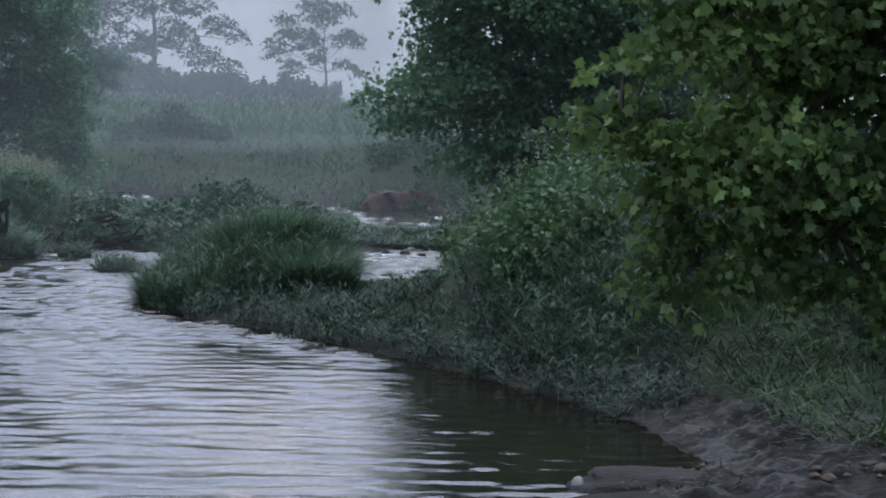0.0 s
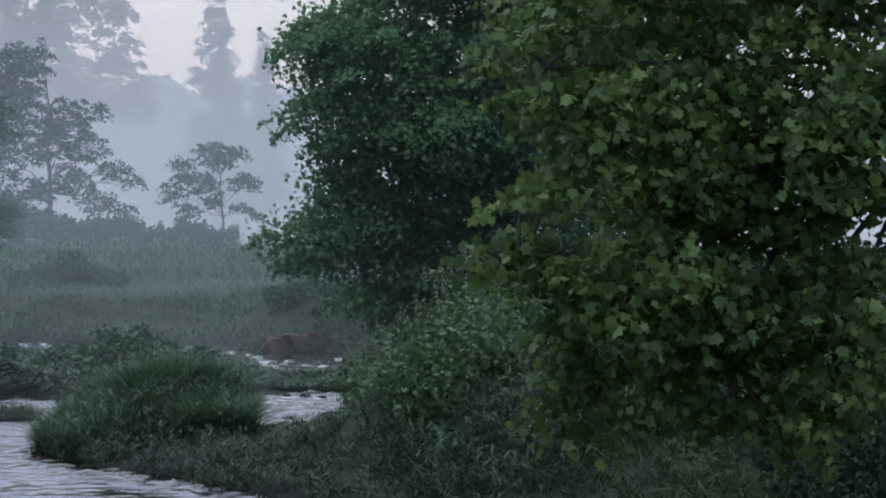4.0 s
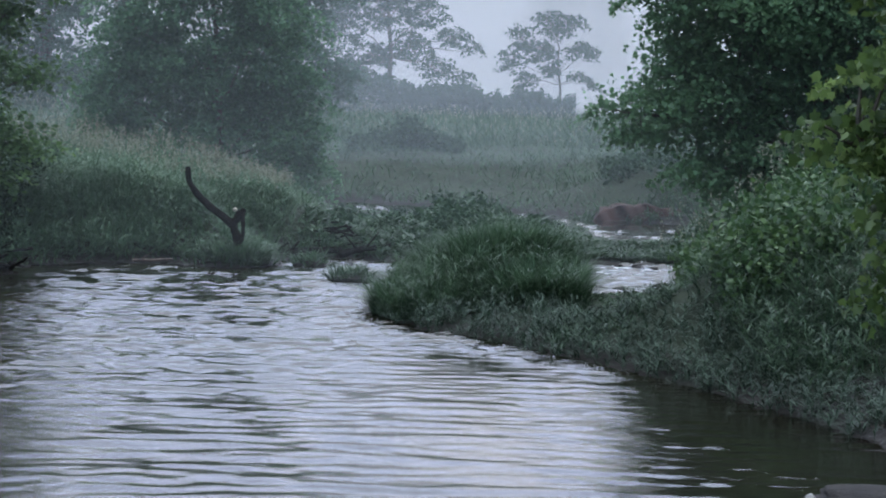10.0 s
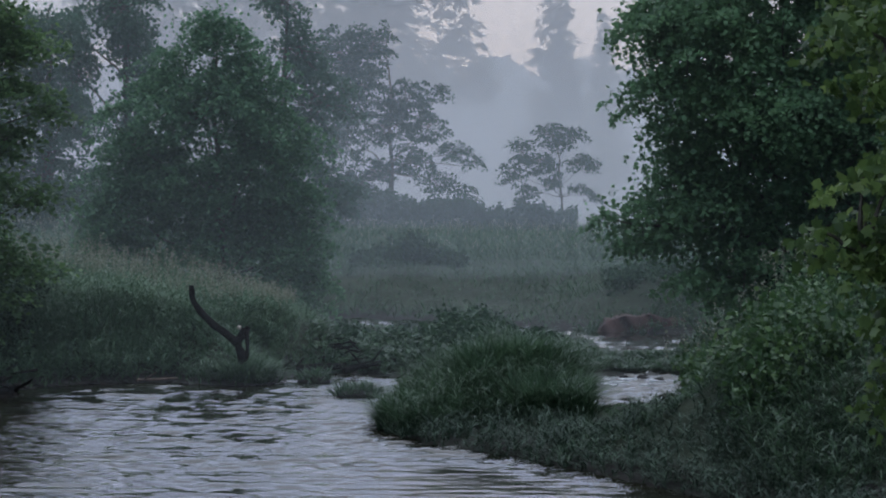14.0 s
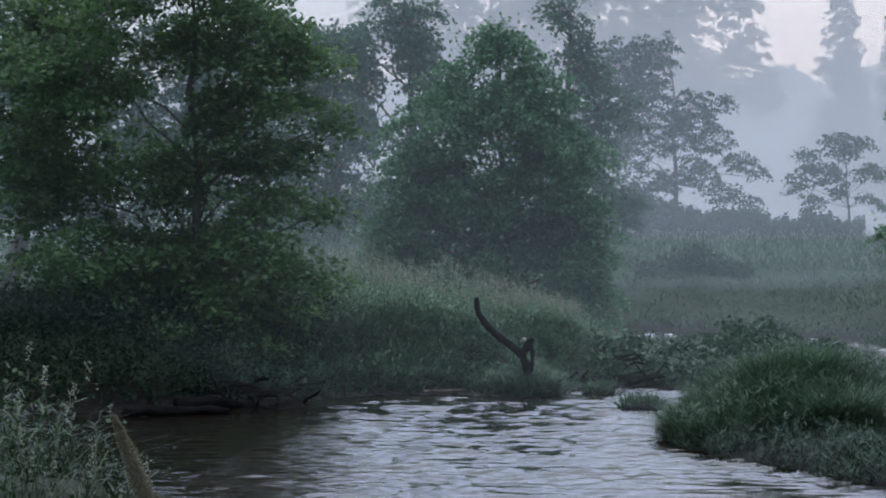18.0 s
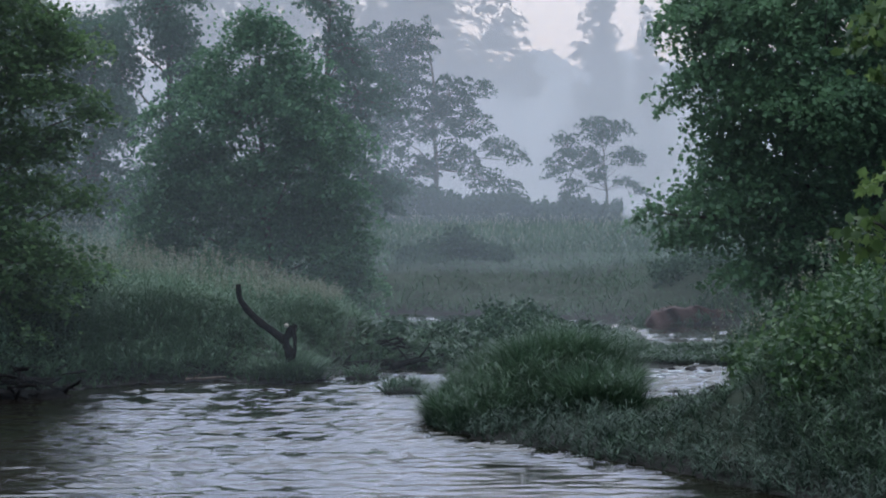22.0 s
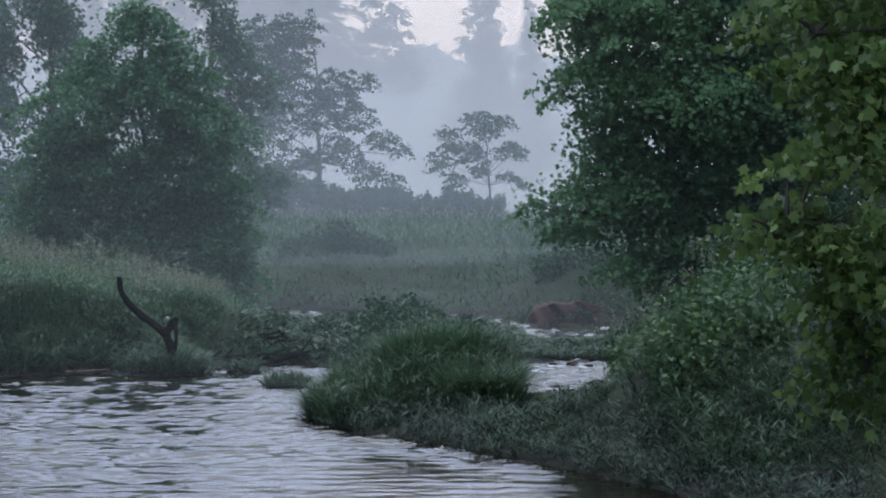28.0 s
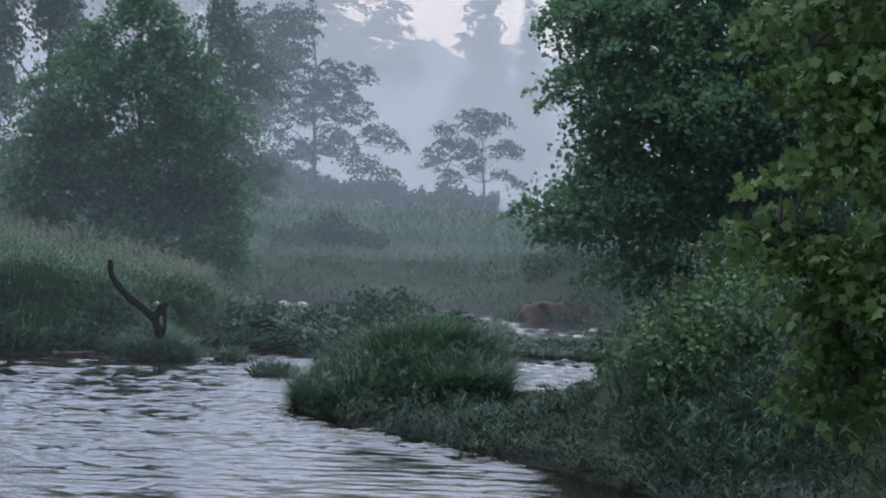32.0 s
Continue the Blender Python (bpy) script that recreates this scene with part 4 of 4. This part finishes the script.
sward("grass", "short dark grass on the low neck of the island", 8000, (0.6, 3.4, 33.0, 42.2), 72, 0.22, 0.028, MAT_GRASS, 0.4, 0.7, 0.1, 99, None, lambda x, y: np.where((x < 2.6) & (y > 36), 0.6, 1.0))


# ---- the forked snag standing in the shallows ----
def limb_part(name, pts, radii, mat, parent, seed, sides=9, knobby=0.16, label=""):
    rng = np.random.default_rng(seed)
    return under(new(name, tube_mesh(name, pts, radii, mat, sides, rng, knobby)), parent, label)


def smoothed(points, n=4):
    """More points along an uneven line."""
    pts = [Vector(p) for p in points]
    out = []
    for i in range(len(pts) - 1):
        a, b, c, e = pts[max(i - 1, 0)], pts[i], pts[i + 1], pts[min(i + 2, len(pts) - 1)]
        for k in range(n):
            s = k / n
            out.append(0.5 * ((2 * b) + (c - a) * s + (2 * a - 5 * b + 4 * c - e) * s ** 2 + (3 * b - a - 3 * c + e) * s ** 3))
    return out + [pts[-1]]


def taper(a, b, n):
    return [a + (b - a) * i / (n - 1) for i in range(n)]


def snag():
    d = 46.6
    foot = sight(-482, -295, d)
    foot.z = 0.0
    root = tagged(new("dead_snag"), "dark wet driftwood snag with a curved branch in the shallows", "driftwood")
    root.location = foot
    at = lambda u, v, dy=0.0: sight(u, v, d) + Vector((0, dy, 0)) - foot
    arm = smoothed([at(-492, -262), at(-512, -245), at(-535, -228), at(-558, -205), at(-570, -185), at(-573, -160)])
    limb_part("curved_branch", arm, taper(0.078, 0.05, len(arm)), MAT_SNAG, root, 1)
    stem = smoothed([at(-480, -300), at(-484, -280), at(-490, -262), at(-483, -248), at(-477, -236)])
    bole = limb_part("stem", stem, taper(0.09, 0.065, len(stem)), MAT_SNAG, root, 2, knobby=0.25)
    fork = smoothed([at(-480, -252), at(-475, -243), at(-472, -232)])
    limb_part("stub", fork, taper(0.07, 0.045, len(fork)), MAT_SNAG, bole, 3)
    leg = smoothed([at(-474, -240, -0.1), at(-471, -262, -0.15), at(-472, -290, -0.15)])
    limb_part("hanging_root", leg, taper(0.045, 0.03, len(leg)), MAT_SNAG, bole, 4)
    limb_part("broken_end", [at(-487, -236, -0.06), at(-486, -231, -0.07)], [0.045, 0.03], MAT_BROKEN, bole, 5, label="pale broken wood end")


snag()



def log_thing(label, a, b, r0, r1, seed, mat=None, stubs=2):
    rng = np.random.default_rng(seed)
    a, b = Vector(a), Vector(b)
    root = tagged(new("log"), label, "log", "driftwood logs")
    root.location = a
    pts = smoothed(bent((0, 0, 0), b - a, rng, 4, 0.03), 3)
    stem = limb_part("stem", pts, taper(r0, r1, len(pts)), mat or MAT_SNAG, root, seed, 10, 0.3)
    for _ in range(stubs):
        p = pts[int(rng.uniform(2, len(pts) - 2))]
        q = p + Vector((rng.uniform(-0.3, 0.3), rng.uniform(-0.3, 0.1), rng.uniform(0.1, 0.35)))
        limb_part("stub", [p, p.lerp(q, 0.6), q], [r1 * 0.6, r1 * 0.45, r1 * 0.25], mat or MAT_SNAG, stem, seed + 7, 6)
    return root


log_thing("thin dark log lying at the water's edge", (-4.75, 48.7, 0.1), (-3.3, 49.4, 0.16), 0.09, 0.06, 101)
log_thing("dark driftwood pole caught on the spit", (-3.3, 48.9, 0.1), (-2.3, 49.4, 0.32), 0.07, 0.04, 102)
log_thing("long dark fallen log along the shore", (-10.6, 42.0, 0.12), (-8.75, 43.9, 0.06), 0.13, 0.08, 103)
log_thing("dark fallen log under the overhanging tree", (-10.9, 42.8, 0.32), (-9.0, 44.2, 0.22), 0.1, 0.06, 104)
log_thing("half-sunk dark log at the shore", (-11.2, 40.8, 0.05), (-9.6, 41.6, 0.05), 0.09, 0.06, 105, stubs=0)
log_thing("pale weathered branch on the far shore", (-7.0, 46.5, 0.05), (-6.3, 46.9, 0.07), 0.035, 0.02, 106, MAT_STONE, 1)


def debris(label, x, y, lift, n, seed, spread):
    rng = np.random.default_rng(seed)
    root = tagged(new("driftwood_heap"), label, "driftwood")
    root.location = (x, y, float(ground(x, y)) + lift)
    for i in range(n):
        a = Vector((rng.normal(0, spread), rng.normal(0, 0.3), rng.uniform(0.0, 0.5)))
        w = Vector((rng.normal(0, 1), rng.normal(0, 0.5), rng.normal(0, 0.35))).normalized() * rng.uniform(0.25, 0.6)
        r = rng.uniform(0.014, 0.036)
        limb_part("stick", bent(a - w / 2, a + w / 2, rng, 3, 0.12), [r, r * 0.9, r * 0.75, r * 0.4], MAT_SNAG, root, seed * 50 + i, 6, 0.25)


debris("dark heap of flood-washed sticks and roots on the spit", -3.45, 50.1, 0.02, 18, 8, 0.2)
debris("dark tangle of roots and branches under the box elder", -10.0, 43.1, 0.0, 60, 9, 0.8)


# ---- stones, slabs and mud ----
def stone(name, label, size, at, seed, mat=None, group="shore stones", bump=0.25, category="stone"):
    bm = bmesh.new()
    bmesh.ops.create_icosphere(bm, subdivisions=3, radius=1)
    for v in bm.verts:
        p = v.co.copy()
        k = 1 + bump * noise.noise(p * 1.3 + Vector((seed * 3.1, 0, 0))) + bump * 0.4 * noise.noise(p * 3.3 + Vector((0, seed * 1.7, 0)))
        v.co = Vector((p.x * size[0], p.y * size[1], p.z * size[2])) * k
    me = bpy.data.meshes.new(name)
    bm.to_mesh(me)
    bm.free()
    for p in me.polygons:
        p.use_smooth = True
    me.materials.append(mat or MAT_STONE)
    ob = tagged(new(name, me), label, category, group)
    ob.location = at
    return ob


slab = stone("rock_slab", "flat mud-coated rock slab at the water's edge", (0.86, 0.6, 0.12), (3.4, 21.35, 0.03), 3, MAT_SLAB, "", 0.4, "rock")
# a small stone is added in place of the slab's own pale end face
stone("rock", "pale wet end face of the rock slab", (0.055, 0.1, 0.07), (2.63, 21.3, 0.025), 4, MAT_PALE_ROCK, "", 0.12, "rock")
stone("rock_slab", "low mud-coated rock beside the slab", (0.5, 0.3, 0.1), (4.1, 21.0, 0.05), 9, MAT_SLAB, "", 0.25, "rock")
rng = np.random.default_rng(21)
for i in range(20):
    x, y = rng.uniform(4.3, 5.5), rng.uniform(20.5, 21.4)
    r = abs(rng.normal(0.018, 0.022)) + 0.014
    stone("stone", "small reddish-brown stone on the mud", (r * 1.3, r, r * 0.7), (x, y, float(ground(x, y)) + 0.07 + r * 0.35), 30 + i)
for i in range(16):
    x, y = rng.uniform(-9.5, -4.6), 0.0
    y = float(np.interp(x, [-9.2, -8.1, -6.3, -5.7, -5.0, -4.45], [44.5, 46.1, 46.9, 46.1, 46.0, 47.0])) + rng.uniform(0.0, 0.3)
    r = rng.uniform(0.025, 0.06)
    stone("stone", "small pale wet stone along the far shore", (r * 1.6, r, r * 0.6), (x, y, 0.02), 80 + i)
for i in range(5):
    x, y = rng.uniform(1.6, 3.2), rng.uniform(48.6, 49.6)
    r = rng.uniform(0.04, 0.08)
    stone("stone", "dark wet stone washed by the small rapids", (r * 1.5, r, r * 0.7), (x, y, 0.02), 120 + i, MAT_SLAB)


def mud_patch(name, label, x0, x1, y0, y1, mat, lo, hi, seed, lift=0.03, n=70, relief=0.4):
    """A bare patch laid over the bank between lo and hi metres from the water."""
    xs, ys = np.linspace(x0, x1, n), np.linspace(y0, y1, n)

    def height(gx, gy):
        z = ground(gx, gy)
        s = shore(gx, gy)
        edge = smooth(0.0, 0.9, s)
        inner = np.minimum(np.minimum(gx - x0, x1 - gx), np.minimum(gy - y0, y1 - gy))
        fade = smooth(0.0, 0.4, inner) * smooth(0.1, 0.5, hi - s) * (smooth(-0.05, 0.3, s - lo) if lo > 0.1 else 1.0)
        for a in range(gx.shape[0]):
            for b in range(gx.shape[1]):
                p = Vector((gx[a, b], gy[a, b], seed))
                z[a, b] += (lift + 0.07) * fade[a, b] - 0.05 + edge[a, b] * (0.10 * noise.noise(Vector((p.x, p.y, 0)) * 0.9) + 0.05 * noise.noise(Vector((p.x, p.y, 0)) * 2.7)) + fade[a, b] * (0.25 + 0.75 * edge[a, b]) * relief * (0.2 * abs(noise.noise(p * 2.3)) + 0.1 * abs(noise.noise(p * 5.1)) + 0.05 * noise.noise(p * 11) + 0.03 * noise.noise(p * 21))
        return z

    v, f = sheet(xs, ys, height)
    c = v[f].mean(1)
    s = shore(c[:, 0], c[:, 1])
    wob = np.array([0.35 * noise.noise(Vector((a * 1.4, b * 1.4, seed))) for a, b in c[:, :2]])
    f = f[(s > lo) & (s + wob < hi)]
    return tagged(new(name, raw_mesh(name, v, f, mat)), label, "mud", kind="structure")


mud_patch("mud_bank", "bare wet brown mud bank sloping into the water", 2.9, 6.6, 20.2, 28.0, MAT_MUD, 0.0, 1.35, 3.0, -0.02, 150, 0.8)
mud_patch("mud_bank", "dark trodden mud and litter above the rock slab", 3.9, 7.2, 19.6, 23.0, MAT_MUD, 0.35, 9.0, 5.0, 0.02, 90, 0.45)
mud_patch("mud_shore", "dark wet mud along the far shore", -17.5, -4.0, 33.0, 50.5, MAT_MUD, -0.2, 1.3, 6.0, 0.02, 110)


def clay_bank():
    """A steep cut of red clay over the upper pool, running back under the maple."""
    nx, nz = 90, 16
    xs, zs = np.linspace(2.15, 7.2, nx), np.linspace(-0.2, 0.7, nz)
    gx, gz = np.meshgrid(xs, zs)
    y = 65.8 + 0.25 * np.sin(gx * 2.1) + 0.45 * gz + 0.1 * np.sin(gx * 7 + gz * 5) + 0.05 * np.sin(gx * 17 + gz * 11)
    top = (0.42 + 0.05 * np.sin(gx * 2.3) + 0.03 * np.sin(gx * 9.1)) * smooth(2.1, 2.5, gx) - 0.04
    z = np.minimum(gz, top)
    v = np.stack([gx, y, z], -1).reshape(-1, 3)
    k = (np.arange(nz - 1)[:, None] * nx + np.arange(nx - 1)[None]).ravel()
    back = v + np.array([0, 1.6, 0])
    n = len(v)
    f = np.stack([k, k + 1, k + nx + 1, k + nx], -1)
    t = np.arange(nx - 1) + (nz - 1) * nx
    cap = np.stack([t, t + 1, t + 1 + n, t + n], -1)
    tagged(new("clay_bank", raw_mesh("clay_bank", np.concatenate([v, back]), np.concatenate([f, f[:, ::-1] + n, cap]), MAT_CLAY)),
           "steep eroded red clay bank above the pool", "bank", kind="structure")


clay_bank()


# ---- seed heads, plumes and broad weeds ----
def seed_stems(name, label, n, box, seed, height, keep=None, head=0.16, lo=0.3, thick=0.012, grains=14, grain=0.32, swell=None):
    """Upright stems that end in a loose straw-coloured head."""
    p, s, rng = scatter(n, *box, seed, lo, 99, keep)
    h = height * rng.uniform(0.75, 1.15, len(p))
    if swell is not None:
        h = h * swell(p[:, 0], p[:, 1])
    v, f = blades(p, h, 0.1, np.full(len(p), thick * 0.5), rng, 0.22)
    tips = v.reshape(len(p), 6, 3)[:, 4:].mean(1)
    base = np.repeat(tips, grains, 0)
    base = base + np.stack([rng.normal(0, head * 0.12, len(base)), rng.normal(0, head * 0.12, len(base)), rng.uniform(-head, head * 0.4, len(base))], -1)
    v2, f2 = leaves(base, head * grain, LEAF_PLAIN, rng, 0.0)
    me = raw_mesh(name, np.concatenate([v, v2]), np.concatenate([f, f2 + len(v)]), MAT_PLUME)
    me.materials.append(MAT_REED)
    me.polygons.foreach_set("material_index", np.repeat([1, 0], [len(f), len(f2)]).astype(np.int32))
    tagged(new(name, me), label, "grass", kind="stuff")


seed_stems("seed_heads", "straw-coloured seed heads above the reeds", 1400, (-14.0, -4.8, 51.0, 57.5), 301, 1.36, None, 0.17, 0.3, 0.012, 16, 0.24, reed_fall)
seed_stems("seed_heads", "tall pale grass heads below the maple", 170, (2.7, 6.0, 36.0, 46.0), 302, 1.35, None, 0.2, 0.3, 0.016, 18, 0.2)
seed_stems("seed_heads", "straw-coloured grass heads on the near bank", 300, (-7.0, -2.6, 9.5, 15.5), 303, 0.66, lambda x, y: x < -0.25 * y + 0.02, 0.075, 0.2, 0.006, 30, 0.2)
seed_stems("seed_heads", "pale heads of the meadow grass in mist", 2500, (-22.0, 20.0, 78.0, 105.0), 304, 0.9, None, 0.11)


def weeds(name, label, n, box, seed, height, leaf, mat, keep=None, lo=0.3, swell=None):
    """Leafy stalks with broad leaves all the way up."""
    p, s, rng = scatter(n, *box, seed, lo, 99, keep)
    h = height * rng.uniform(0.5, 1.1, len(p))
    if swell is not None:
        h = h * swell(p[:, 0], p[:, 1])
    k = 12
    t = rng.uniform(0.15, 1.0, (len(p), k))
    c = np.repeat(p, k, 0) + np.stack([rng.normal(0, 0.09, len(p) * k), rng.normal(0, 0.09, len(p) * k), (t * h[:, None]).ravel()], -1)
    tagged(new(name, leaf_mesh(name, c, leaf, LEAF_PLAIN, mat, rng, 0.35)), label, "weeds", kind="stuff")


weeds("weeds", "bright green leafy weeds on the raised bank", 1900, (2.5, 7.0, 31.0, 44.0), 311, 1.0, 0.11, MAT_WEED, lambda x, y: x > 2.7)
weeds("weeds", "dark leafy plants on the gravel spit", 520, (-3.8, 1.2, 48.6, 60.0), 312, 0.62, 0.15, MAT_BRUSH, None, 0.1,
      lambda x, y: 0.35 + 0.9 * np.exp(-((x + 1.0) / 0.9) ** 2) + 0.4 * np.sin(x * 3.1) ** 2)
# both undergrowths use the darkened leaf, which holds the trees' shade
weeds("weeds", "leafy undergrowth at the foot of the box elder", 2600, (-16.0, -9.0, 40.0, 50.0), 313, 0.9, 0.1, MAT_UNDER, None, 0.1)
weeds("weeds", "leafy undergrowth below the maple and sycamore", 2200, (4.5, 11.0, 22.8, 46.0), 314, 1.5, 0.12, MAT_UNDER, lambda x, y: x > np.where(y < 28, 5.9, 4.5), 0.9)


def plume():
    """One feathery grass head close to the eye."""
    rng = np.random.default_rng(9)
    d = 2.3
    root = tagged(new("grass_plume"), "feathery straw-coloured grass head on the near bank", "grass")
    tip, low = sight(-1240, -380, d), sight(-1150, -600, d)
    x0, y0 = low.x + 0.2, d + 0.05
    root.location = (x0, y0, float(ground(x0, y0)) - 0.02)
    o = Vector(root.location)
    stem = smoothed([Vector((0, 0, 0)), low - o + Vector((0.1, 0.02, -0.4)), low - o, (low - o).lerp(tip - o, 0.9)], 5)
    limb_part("stalk", stem, taper(0.0022, 0.0008, len(stem)), MAT_FEATHER, root, 1, 6, 0.0)
    n = 16000
    s = rng.uniform(0, 1, n) ** 1.2
    c = np.array(low - o)[None] * (1 - s)[:, None] + np.array(tip - o)[None] * s[:, None]
    r = 0.0115 * np.clip(1.03 - s, 0.03, 1) ** 0.55
    c = c + np.clip(rng.normal(0, 1, (n, 3)), -2, 2) * r[:, None] * 0.5
    v, f = leaves(c, 0.002, LEAF_PLAIN, rng, 0.0)
    head = under(new("seed_head", raw_mesh("seed_head", v, f, MAT_FEATHER)), root)
    head["kind"] = "stuff"


plume()
sward("grass", "dark rank grass along the far bank's brow", 5000, (-16.0, 16.0, 84.0, 90.0), 74, 1.0, 0.05, MAT_GRASS, 0.3, 0.5)
weeds("weeds", "dark bushes on the far bank in mist", 420, (-5.2, -1.6, 79.0, 82.0), 315, 0.95, 0.15, MAT_BRUSH, None, 0.3, lambda x, y: 0.45 + 0.75 * np.exp(-((x + 3.4) / 1.0) ** 2))
weeds("weeds", "rank bushy growth on the brow above the clay bank", 420, (2.6, 7.0, 68.5, 74.0), 317, 0.6, 0.13, MAT_BRUSH, None, 0.3)
sward("grass", "grass hanging over the clay bank", 1000, (1.7, 6.6, 65.8, 67.4), 75, 0.5, 0.035, MAT_GRASS, 0.5, 0.9, -9, 99, None, None, -math.pi / 2)


def foam():
    rng = np.random.default_rng(12)
    for k in range(14):
        x, y = rng.uniform(0.9, 2.9), rng.uniform(46.6, 48.6)
        if float(shore(x, y)) > -0.1:
            continue
        n, w, h = 12, rng.uniform(0.08, 0.26), rng.uniform(0.02, 0.045)
        bm = bmesh.new()
        bmesh.ops.create_icosphere(bm, subdivisions=2, radius=1)
        for v in bm.verts:
            v.co = Vector((v.co.x * w, v.co.y * h * 1.6, v.co.z * h * 0.6)) * (1 + 0.5 * noise.noise(v.co * 2.2 + Vector((k, 0, 0))))
        me = bpy.data.meshes.new("foam")
        bm.to_mesh(me)
        bm.free()
        me.materials.append(MAT_FOAM)
        ob = tagged(new("foam", me), "white foam on the small rapids", "foam", "rapids foam")
        ob.location = (x, y, 0.015)


foam()


def tuft(label, x, y, rx, ry, n, h, seed):
    """A small grassy hummock standing in the water."""
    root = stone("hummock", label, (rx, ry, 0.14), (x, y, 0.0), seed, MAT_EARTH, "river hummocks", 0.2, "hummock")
    rng = np.random.default_rng(seed)
    a, r = rng.uniform(0, 2 * math.pi, n), np.sqrt(rng.uniform(0, 1, n))
    p = np.stack([rx * r * np.cos(a), ry * r * np.sin(a), 0.12 * (1 - r ** 2) - 0.02], -1)
    v, f = blades(p, h * rng.uniform(0.5, 1.1, n), 0.4, 0.03 * rng.uniform(0.6, 1.3, n), rng, 0.8)
    grass = under(new("grass", raw_mesh("grass", v, f, MAT_GRASS)), root)
    grass["kind"] = "stuff"


tuft("low grassy hummock in the stream beside the island", -2.75, 44.0, 0.4, 0.5, 350, 0.3, 401)
tuft("grassy hummock round the foot of the snag", -5.05, 46.75, 0.52, 0.6, 1700, 0.48, 403)
tuft("low grassy hummock off the far shore", -3.75, 47.2, 0.3, 0.4, 200, 0.3, 402)
sward("sedge", "grey-green sedge on the slope of the raised bank", 3000, (1.6, 4.4, 28.5, 38.5), 76, 0.5, 0.024, MAT_SEDGE, 0.5, 0.9, 0.3, 99, lambda x, y: x > np.maximum(2.5, 2.0 + (36 - y) * 0.1))
weeds("weeds", "leafy plants among the rank grass of the near bank", 500, (-7.0, -2.2, 8.5, 15.5), 316, 0.62, 0.035, MAT_NEAR, lambda x, y: x < -0.25 * y + 0.05, 0.1)


def litter(label, n, box, seed, size, mat, lo, hi):
    """Fallen leaves and crumbs lying on the mud."""
    p, s, rng = scatter(n, *box, seed, lo, hi)
    p[:, 2] += 0.1 + rng.uniform(-0.03, 0.05, len(p))
    tagged(new("leaf_litter", leaf_mesh("leaf_litter", p, size, LEAF_PLAIN, mat, rng, 0.8)), label, "litter", kind="stuff")


litter("brown fallen leaves and crumbs on the wet mud", 1500, (2.9, 6.0, 20.3, 28.0), 501, 0.05, MAT_LITTER, 0.05, 1.6)
sward("grass", "thin sprigs of grass on the mud", 420, (3.0, 5.6, 20.4, 27.0), 77, 0.2, 0.016, MAT_NEAR, 0.5, 0.8, 0.25, 1.8)
